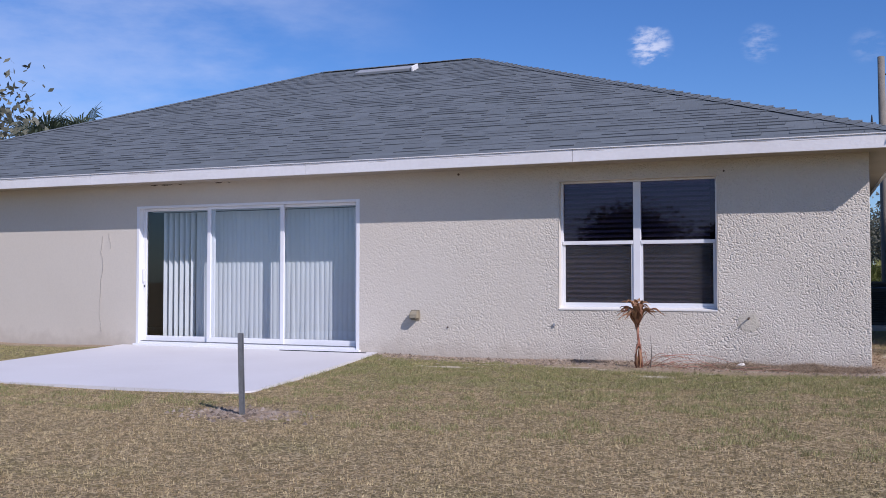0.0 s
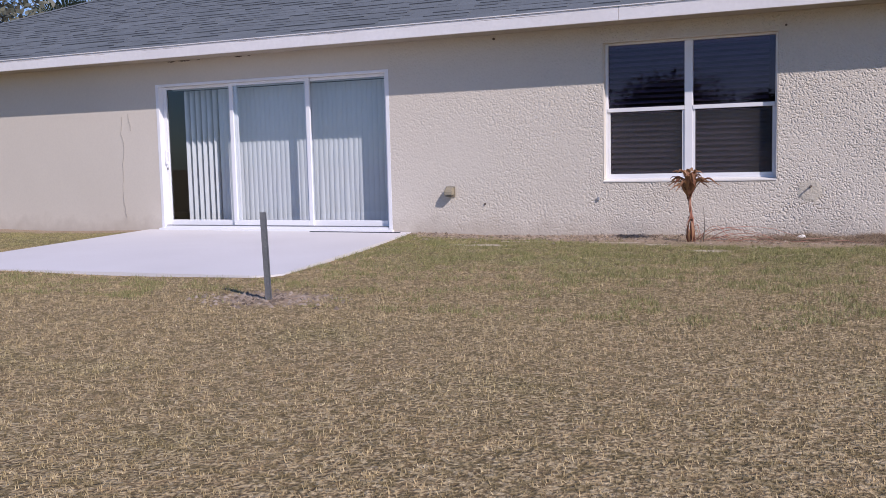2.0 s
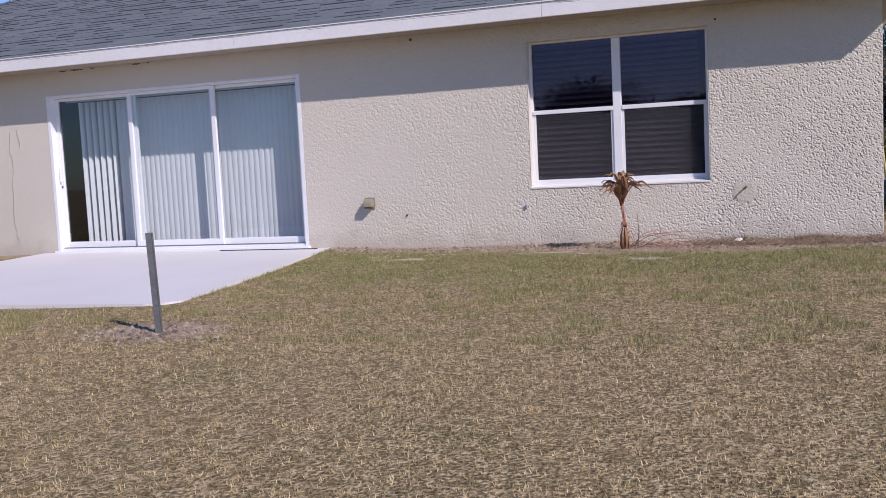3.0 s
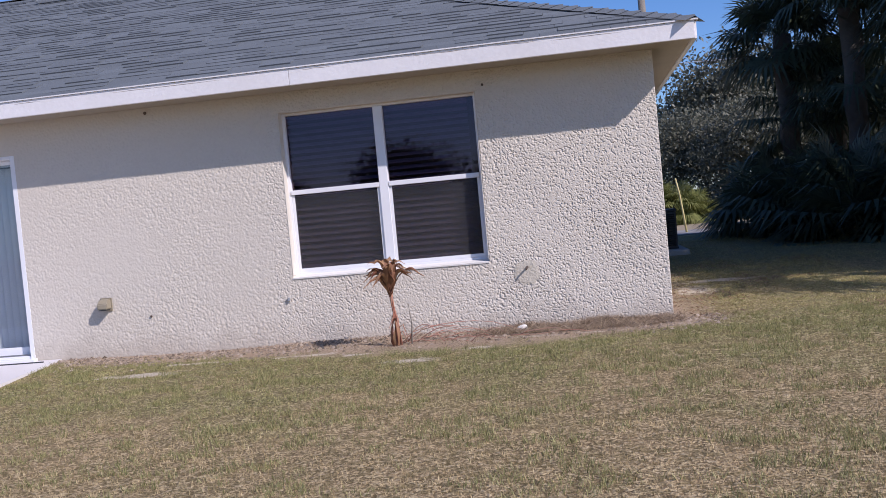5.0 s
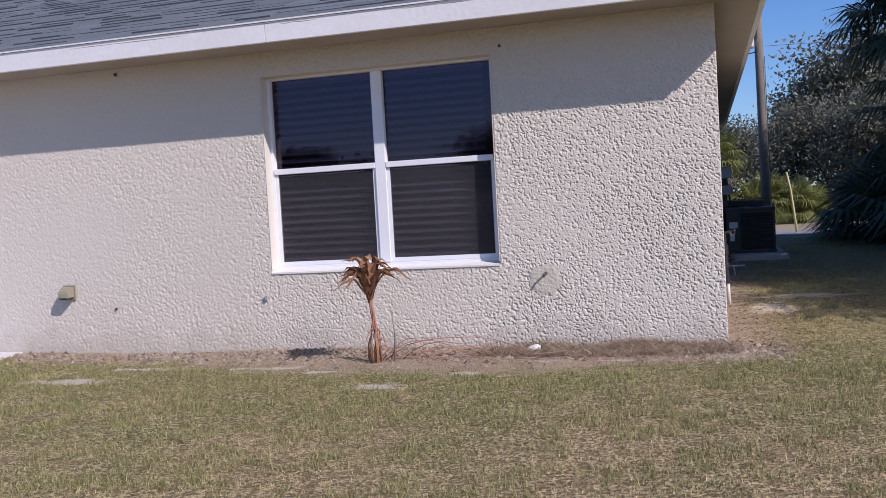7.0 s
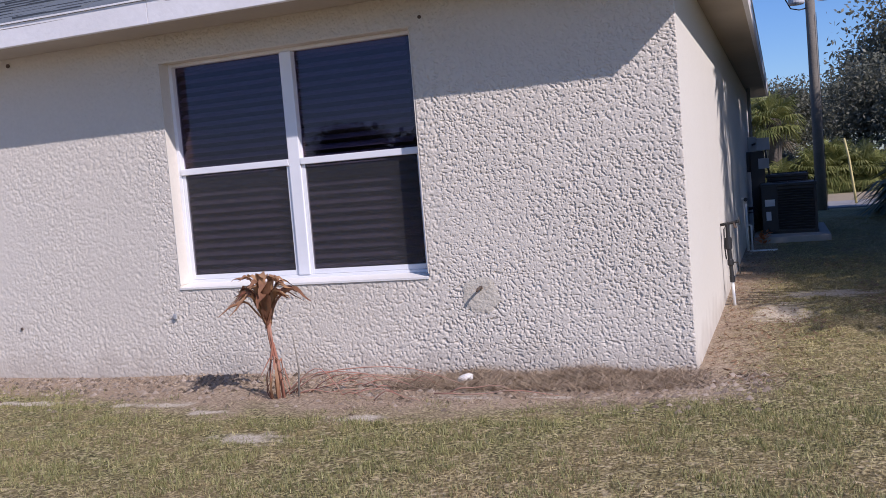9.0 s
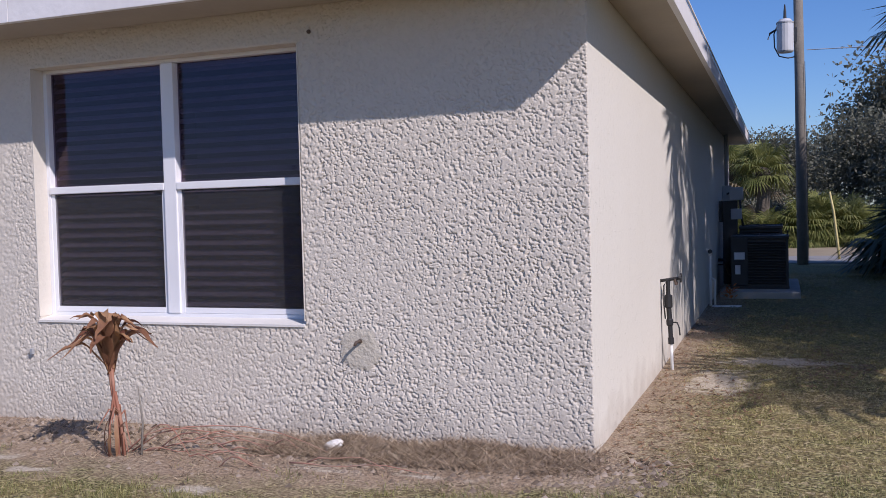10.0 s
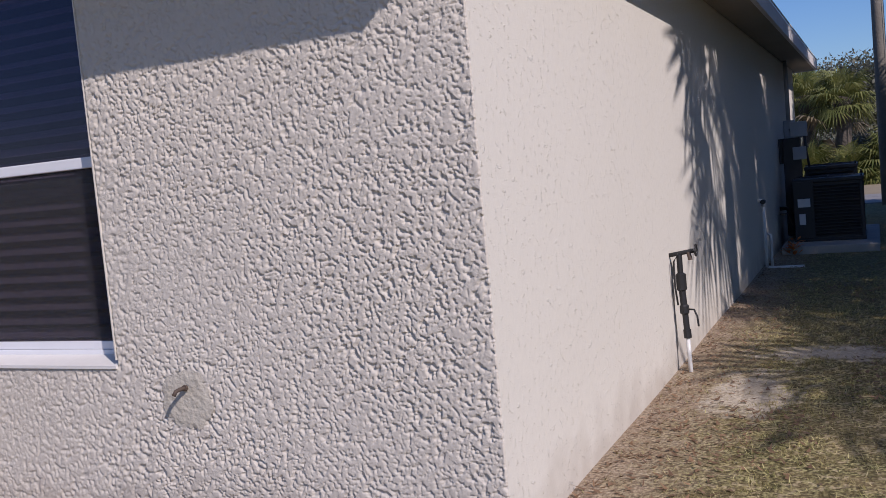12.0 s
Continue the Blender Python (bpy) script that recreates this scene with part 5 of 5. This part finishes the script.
# ---- poles and wires ----
def utility_pole(x, y, top, r, label, transformer):
    p = empty("utility_pole", (x, y, -0.1), label, "utility pole")
    part("pole", tube(bmesh.new(), [(x, y, -0.3), (x - 0.02, y, top * 0.5), (x - 0.05, y, top)], [r, r * 0.9, r * 0.78], 14), M_WOODPOLE, p, smooth=True)
    if transformer:
        z, c = 4.42, x - 0.30
        tr = part("transformer", tube(bmesh.new(), [(c, y - 0.06, z), (c, y - 0.06, z + 0.03), (c, y - 0.06, z + 0.62), (c, y - 0.06, z + 0.69)], [0.15, 0.17, 0.17, 0.11], 18), M_CAN, p, "pale grey can", smooth=False)
        part("lid_band", tube(bmesh.new(), [(c, y - 0.06, z + 0.60), (c, y - 0.06, z + 0.63)], 0.178, 18), M_GREYBOX, tr)
        part("bushing", tube(bmesh.new(), [(c, y - 0.06, z + 0.68), (c, y - 0.06, z + 0.86), (c, y - 0.06, z + 1.0)], [0.035, 0.028, 0.012], 9), M_DARK, tr)
        part("bracket", bbox(c + 0.14, y - 0.09, z + 0.2, x, y - 0.03, z + 0.5), M_DARK, tr)
        part("jumper_wire", tube(bmesh.new(), [(c - 0.16, y - 0.06, z + 0.55), (c - 0.22, y - 0.06, z + 0.40), (c - 0.21, y - 0.06, z + 0.12), (c - 0.12, y - 0.06, z - 0.07), (c + 0.05, y - 0.06, z - 0.12), (x - 0.08, y, z - 0.09)], 0.014, 7), M_BLACK, tr, smooth=True)
        part("insulator", tube(bmesh.new(), [(c - 0.16, y - 0.06, z + 0.50), (c - 0.30, y - 0.06, z + 0.42), (c - 0.34, y - 0.06, z + 0.30)], [0.02, 0.024, 0.018], 8), M_DARK, tr)
        part("pin_arm", tube(bmesh.new(), [(x + 0.03, y, top - 0.52), (x + 0.36, y, top - 0.14)], 0.016, 7), M_DARK, p)
        part("insulator", tube(bmesh.new(), [(x + 0.36, y, top - 0.16), (x + 0.36, y, top - 0.05)], 0.03, 8), M_GREYBOX, p)
        part("ground_wire", tube(bmesh.new(), [(x + 0.12, y - 0.08, -0.2), (x + 0.08, y - 0.09, top * 0.6)], 0.006, 5), M_DARK, p)
    return p


utility_pole(1.30, 16.3, 7.0, 0.115, "weathered wooden utility pole carrying a grey transformer", True)


def wire(a, c, sag, r, label):
    a, c = Vector(a), Vector(c)
    pts = [a.lerp(c, k / 14) - Vector((0, 0, sag * 4 * (k / 14) * (1 - k / 14))) for k in range(15)]
    thing("overhead_wire", tube(bmesh.new(), pts, r, 5), M_WIRE, label, "wire", group="overhead wires")


wire((1.66, 16.3, 6.94), (44, 18.5, 6.7), 0.3, 0.011, "pale overhead power line")
wire((1.42, 16.3, 4.45), (44, 17.2, 4.9), 0.4, 0.010, "pale overhead service line")
thing("marker_cane", tube(bmesh.new(), [(2.11, 18.0, -0.1), (2.05, 18.0, 0.5), (1.99, 18.0, 1.05), (1.91, 18.0, 1.5)], [0.03, 0.028, 0.026, 0.022], 8), M_BAMBOO, "yellow marker cane leaning at the roadside", "cane", smooth=True)


# ---- trees ----
def fan_leaves(specs, seed):
    """Sabal fans: petiole and a folded fan of narrow, drooping segments; all of one crown as arrays."""
    r = random.Random(seed)
    V, F = [], []
    for base, yaw, lift, stalk, radius in specs:
        d = Vector((math.cos(yaw) * math.cos(lift), math.sin(yaw) * math.cos(lift), math.sin(lift)))
        side = Vector((-math.sin(yaw), math.cos(yaw), 0))
        up = side.cross(d) * -1
        hub = base + d * stalk - Vector((0, 0, 0.12 * stalk))
        n = len(V)
        w = 0.022
        V += [base - side * w, base + side * w, hub + side * w * 0.6, hub - side * w * 0.6]
        F.append((n, n + 1, n + 2, n + 3))
        count = 22
        for k in range(count):
            a = (k / (count - 1) - 0.5) * 4.1
            ax = d * math.cos(a) + side * math.sin(a)
            ln = radius * (0.72 + 0.28 * math.cos(a * 0.6)) * r.uniform(0.85, 1.08)
            sd = (side * math.cos(a) - d * math.sin(a)) * (0.030 * radius / 0.8)
            m = hub + ax * ln * 0.55 + up * 0.05
            tip = hub + ax * ln - Vector((0, 0, ln * r.uniform(0.12, 0.5)))
            n = len(V)
            V += [hub, m - sd, m + sd, tip]
            F.append((n, n + 1, n + 3, n + 2))
    return np.array([tuple(v) for v in V]), np.array(F)


def palm(at, height, seed, leaves=34, radius=0.95, label="dark cabbage palm with dense fan leaves", skirt=0, material=None, name="palm_tree"):
    x, y = at
    r = random.Random(seed)
    t = empty(name, (x, y, -0.1), label, "palm tree" if name == "palm_tree" else "palmetto")
    lean = Vector((r.uniform(-0.25, 0.25), r.uniform(-0.25, 0.25), 0))
    top = Vector((x, y, height)) + lean
    if height > 1.2:
        bm = bmesh.new()
        pts = [Vector((x, y, -0.2)).lerp(top, k / 10) + Vector((0.03 * math.sin(k * 2.1), 0.03 * math.cos(k * 1.7), 0)) for k in range(11)]
        tube(bm, pts, [0.19 + (0.03 if k % 2 else 0) for k in range(11)], 11)
        part("trunk", bm, M_BARK, t, smooth=True)
    specs = []
    for k in range(leaves):
        u = k / leaves
        specs.append((top + Vector((0, 0, r.uniform(-0.3, 0.1))), k * 2.399 + r.uniform(-0.3, 0.3), 1.35 - 2.0 * u + r.uniform(-0.2, 0.2), r.uniform(0.7, 1.1) * radius, radius * r.uniform(0.8, 1.1)))
    if name == "palmetto_bush":
        for k, s in enumerate(specs):
            v, f = fan_leaves([s], seed * 50 + k)
            adopt(new("fan_leaf", mesh_from_arrays("fan_leaf", v, f, material or M_PALM)), t)
    else:
        v, f = fan_leaves(specs, seed)
        adopt(new("crown", mesh_from_arrays("crown", v, f, material or M_PALM)), t)
    if skirt:
        specs = [(Vector((x, y, r.uniform(0.2, max(0.5, height - 0.6)))) , r.uniform(0, 6.28), r.uniform(-0.7, 0.5), r.uniform(0.5, 1.0), r.uniform(0.6, 0.9)) for k in range(skirt)]
        v, f = fan_leaves(specs, seed + 1)
        ob = new("leaf_skirt", mesh_from_arrays("leaf_skirt", v, f, M_PALMDEAD if skirt < 20 else M_PALM))
        adopt(ob, t)
    return t


def oak(height, spread, seed, leaf, leaves=9000, label="broad evergreen oak with a dense uneven crown", name="oak_tree", size=0.11):
    """Built at the origin: tapered trunk, limbs, twigs and a crown of leaf clumps."""
    r = random.Random(seed)
    nr = np.random.RandomState(seed)
    t = empty(name, (0, 0, 0), label, "tree")
    bm, ends = bmesh.new(), []

    def limb(p, d, ln, rad, depth):
        pts, radii = [p], [rad]
        q, dd = p.copy(), d.copy()
        for k in range(4):
            dd = (dd + Vector((r.uniform(-0.28, 0.28), r.uniform(-0.28, 0.28), r.uniform(-0.1, 0.22)))).normalized()
            q = q + dd * ln / 4
            pts.append(q.copy())
            radii.append(rad * (1 - 0.16 * (k + 1)))
        tube(bm, pts, radii, 8 if depth < 2 else 5)
        if depth >= 2:
            ends.append(pts[2])
            ends.append(pts[4])
        if depth < 3:
            for k in range(r.choice((3, 4)) if depth else 6):
                t0 = r.uniform(0.35, 1.0) if depth else r.uniform(0.55, 1.0)
                base = pts[min(4, int(t0 * 4))]
                a = r.uniform(0, 6.28)
                nd = (dd * 0.35 + Vector((math.cos(a), math.sin(a), r.uniform(0.0, 0.7))) * (spread / height + 0.35)).normalized()
                limb(base, nd, ln * r.uniform(0.55, 0.75), radii[-1] * 0.62, depth + 1)

    limb(Vector((0, 0, -0.3)), Vector((r.uniform(-0.1, 0.1), r.uniform(-0.1, 0.1), 1)), height * 0.42, height * 0.028, 0)
    part("trunk", bm, M_BARK, t, smooth=True)
    c = np.array([tuple(e) for e in ends])
    k = nr.randint(0, len(c), leaves)
    pos = c[k] + np.clip(nr.normal(0, 1, (leaves, 3)), -1.5, 1.5) * np.array([0.42, 0.42, 0.32]) * (spread / 3.2)
    a, b = nr.normal(0, 1, (leaves, 3)), nr.normal(0, 1, (leaves, 3))
    a /= np.linalg.norm(a, axis=1)[:, None]
    b -= a * (a * b).sum(1)[:, None]
    b /= np.linalg.norm(b, axis=1)[:, None]
    s = nr.uniform(0.6, 1.3, (leaves, 1)) * size
    v = np.stack([pos - a * s, pos + b * s * 0.5, pos + a * s, pos - b * s * 0.5], 1).reshape(-1, 3)
    ob = new("crown", mesh_from_arrays("crown", v, np.arange(len(v)).reshape(-1, 4), leaf))
    adopt(ob, t)
    return t


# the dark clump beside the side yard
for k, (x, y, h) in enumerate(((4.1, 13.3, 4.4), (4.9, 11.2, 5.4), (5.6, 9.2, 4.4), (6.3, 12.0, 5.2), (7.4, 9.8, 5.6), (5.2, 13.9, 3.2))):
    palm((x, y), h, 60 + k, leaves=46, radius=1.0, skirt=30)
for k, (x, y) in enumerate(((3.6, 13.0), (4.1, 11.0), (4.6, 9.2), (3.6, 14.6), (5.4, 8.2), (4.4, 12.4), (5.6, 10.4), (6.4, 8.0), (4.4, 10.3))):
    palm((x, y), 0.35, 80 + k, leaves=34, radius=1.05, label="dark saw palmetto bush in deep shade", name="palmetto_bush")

# tall palms along the east boundary that shade the side wall
for k, (x, y, h, n) in enumerate(((6.2, 0.4, 3.3, 14), (4.9, 2.5, 5.3, 22), (5.0, 4.4, 5.6, 30), (5.8, 6.8, 5.4, 22), (6.6, 3.2, 7.2, 20), (6.9, 6.0, 7.4, 22))):
    palm((x, y), h, 200 + k, leaves=n, radius=1.15, label="tall cabbage palm shading the side yard", skirt=24)

# oaks: three shapes, repeated
oak_a = oak(8.5, 4.2, 7, M_OAK, 9000)
oak_b = oak(7.2, 3.6, 18, M_OAK, 13000)
oak_c = oak(6.0, 3.4, 29, M_OAK, 12000)

oak_e = oak(7.2, 4.0, 51, M_GREYOAK, 24000, label="grey-green oak in the woods across the road", size=0.07)
oak_d = oak(13.0, 5.8, 41, M_GREYOAK, 18000, size=0.12)


def plant_out(base, places):
    first = True
    for x, y, turn, label in places:
        m = pose(x, y, -0.1, 0, 0, turn)
        ob = base
        if first:
            base.matrix_basis = m
            first = False
        else:
            ob = copy_thing(base, m)
        if label:
            tagged(ob, label)


SHADE = "evergreen oak casting dappled shade over the side yard"
WOODS = "grey-green oak in the woods across the road"
BACK = "evergreen oak at the far end of the back yard"
plant_out(oak_a, [(7.0, 5.2, 20, SHADE), (9.0, 8.4, 140, SHADE), (-9.0, -34, 80, BACK)])
plant_out(oak_b, [(6.4, 2.0, 75, SHADE), (4.0, -33, 200, BACK), (-20, -36, 0, BACK)])
plant_out(oak_c, [(-3.5, -31, 130, BACK), (-15, -33, 220, BACK)])
plant_out(oak_d, [(-25.9, 7.0, 10, "evergreen oak standing beyond the end of the house"), (6.8, 38.0, 60, WOODS), (10.5, 39.5, 150, WOODS), (15.5, 38.0, 250, WOODS), (22.0, 39.0, 20, WOODS)])
plant_out(oak_e, [(5.0, 30.0, 60, WOODS), (9.0, 29.0, 200, WOODS), (13.5, 30.0, 300, WOODS), (18.5, 30.5, 120, WOODS), (24.0, 31.0, 10, WOODS), (2.2, 37.0, 90, WOODS), (-2.2, 40.0, 240, WOODS), (-7.0, 41.0, 160, WOODS), (6.8, 26.8, 30, WOODS)])

# low scrub under the trees
scrub = oak(2.3, 3.0, 77, M_GREYOAK, 9000, label="tangled grey-brown scrub at the edge of the woods", name="scrub_bush", size=0.07)
SCRUB = "tangled grey-brown scrub at the edge of the woods"
plant_out(scrub, [(4.6, 27.2, 0, SCRUB), (7.0, 28.0, 70, SCRUB), (10.0, 28.5, 150, SCRUB), (2.0, 28.6, 220, SCRUB), (-0.8, 29.5, 300, SCRUB), (13.5, 28.0, 20, SCRUB), (-3.6, 29.0, 110, SCRUB), (17.5, 29.0, 190, SCRUB), (3.2, 32.0, 60, SCRUB), (5.6, 31.5, 130, SCRUB), (8.2, 32.0, 250, SCRUB), (0.6, 33.0, 330, SCRUB), (11.6, 32.5, 40, SCRUB), (5.9, 27.6, 280, SCRUB)])

# sunlit palms and palmettos beyond the road, sunlight put into their leaf colour
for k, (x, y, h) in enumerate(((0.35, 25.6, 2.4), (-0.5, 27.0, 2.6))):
    palm((x, y), h, 120 + k, leaves=44, radius=0.62, label="sunlit cabbage palm across the road", material=M_PALM_SUNLIT, skirt=8)
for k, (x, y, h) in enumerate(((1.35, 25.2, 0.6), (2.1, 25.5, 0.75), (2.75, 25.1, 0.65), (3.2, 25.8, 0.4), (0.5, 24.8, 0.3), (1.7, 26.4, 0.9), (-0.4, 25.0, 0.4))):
    palm((x, y), h, 140 + k, leaves=46, radius=0.6, label="sunlit yellow-green saw palmetto by the road", material=M_PALM_SUNLIT, name="palmetto_bush")
palm((-27.6, 17.8), 6.1, 160, leaves=22, radius=1.25, label="cabbage palm showing above the roof edge")
palm((-29.2, 17.2), 6.0, 161, leaves=22, radius=1.25, label="cabbage palm showing above the roof edge")


# ---- roof vent and shingles ----
def roof_vent():
    v = empty("roof_vent", (-8.6, 5.87, 5.2), "low metal off-ridge roof vent with a pale end", "roof vent")
    a = math.atan(SLOPE)
    bm = bmesh.new()
    box(bm, -0.64, -0.14, 0.02, 0.62, 0.16, 0.085, 0.012)
    bmesh.ops.transform(bm, matrix=Matrix.Translation((-8.64, 5.80, roof_z(5.80))) @ Matrix.Rotation(a, 4, "X"), verts=bm.verts)
    part("vent_hood", bm, M_GREYBOX, v)
    bm = bmesh.new()
    box(bm, 0.625, -0.15, 0.01, 0.665, 0.165, 0.11, 0.01)
    bmesh.ops.transform(bm, matrix=Matrix.Translation((-8.64, 5.80, roof_z(5.80))) @ Matrix.Rotation(a, 4, "X"), verts=bm.verts)
    part("end_cap", bm, M_WHITE, v, "pale metal end cap")


roof_vent()


def shingles():
    ang = math.atan(SLOPE)
    ca, sa = math.cos(ang), math.sin(ang)
    length = (RY - EY0) / ca
    expo, tab = 0.143, 0.305
    rng = random.Random(77)
    meshes = {}

    def tab_corners(w, jitter):
        g, th = 0.0015, 0.0115 + 2.4 * jitter
        return [(g, -0.028 + jitter, 0.0), (w - g, -0.028 + jitter, 0.0), (w - g, expo + 0.01, 0.0), (g, expo + 0.01, 0.0),
                (g, -0.028 + jitter, th), (w - g, -0.028 + jitter, th), (w - g, expo + 0.01, 0.004), (g, expo + 0.01, 0.004)]

    quads = ((4, 5, 6, 7), (0, 1, 5, 4), (1, 2, 6, 5), (3, 0, 4, 7))
    frame_m = Matrix(((1, 0, 0), (0, ca, -sa), (0, sa, ca)))
    V, F, made = [], [], 0
    course = 0
    while course * expo < length - 0.05:
        s = course * expo
        y, z = EY0 + s * ca, EZ + s * sa
        u = s / length
        xl, xr = EX0 + (RX0 - EX0) * u, EX1 + (RX1 - EX1) * u
        x = -18.3 + rng.uniform(0, tab)
        while x + tab < xl:
            x += tab
        while x < xr:
            a, c = max(x, xl - 0.03), min(x + tab, xr + 0.03)
            if c - a > 0.04:
                j = rng.choice((-0.003, -0.0015, 0.0, 0.0015, 0.003)) if course else 0.0
                if made < 300 and course < 9 and a > -11.2 and abs(c - a - tab) < 1e-6:
                    if j not in meshes:
                        me = bpy.data.meshes.new("shingle")
                        me.from_pydata(tab_corners(tab, j), [], quads)
                        me.materials.append(M_SHINGLE)
                        me.materials.append(M_LIP)
                        me.polygons[1].material_index = 1
                        meshes[j] = me
                    ob = new("shingle", meshes[j])
                    ob.matrix_basis = Matrix.Translation((a, y, z)) @ frame_m.to_4x4()
                    ob.parent = roof
                    made += 1
                else:
                    n = len(V)
                    for p in tab_corners(c - a, j):
                        V.append(tuple(frame_m @ Vector(p) + Vector((a, y, z))))
                    F += [tuple(n + i for i in q) for q in quads]
            x += tab
        course += 1
    rest = new("shingle_field", mesh_from_arrays("shingle_field", np.array(V), np.array(F), M_SHINGLE))
    rest.parent = roof
    rest.data.shade_flat()
    rest.data.materials.append(M_LIP)
    rest.data.polygons.foreach_set("material_index", np.tile(np.array([0, 1, 0, 0], np.int32), len(F) // 4))
    tagged(rest, kind="stuff")
    # cap shingles on hips and ridge
    for p, q in (((EX1, EY0, EZ), (RX1, RY, RZ)), ((EX0, EY0, EZ), (RX0, RY, RZ)), ((RX0, RY, RZ), (RX1, RY, RZ)), ((EX1, EY1, EZ), (RX1, RY, RZ))):
        p, q = Vector(p), Vector(q)
        bm = bmesh.new()
        d = (q - p).normalized()
        side = d.cross(Vector((0, 0, 1))).normalized()
        n = int((q - p).length / 0.15)
        for k in range(n):
            a = p + d * (k * 0.15 - 0.02) + Vector((0, 0, 0.028))
            c = a + d * 0.18 - Vector((0, 0, 0.008))
            vs = [bm.verts.new(v) for v in (a - side * 0.13 - Vector((0, 0, 0.045)), a, a + side * 0.13 - Vector((0, 0, 0.045)), c + side * 0.13 - Vector((0, 0, 0.045)), c, c - side * 0.13 - Vector((0, 0, 0.045)))]
            bm.faces.new((vs[0], vs[1], vs[4], vs[5]))
            bm.faces.new((vs[1], vs[2], vs[3], vs[4]))
        ob = part("ridge_cap", bm, M_SHINGLE, roof)


shingles()
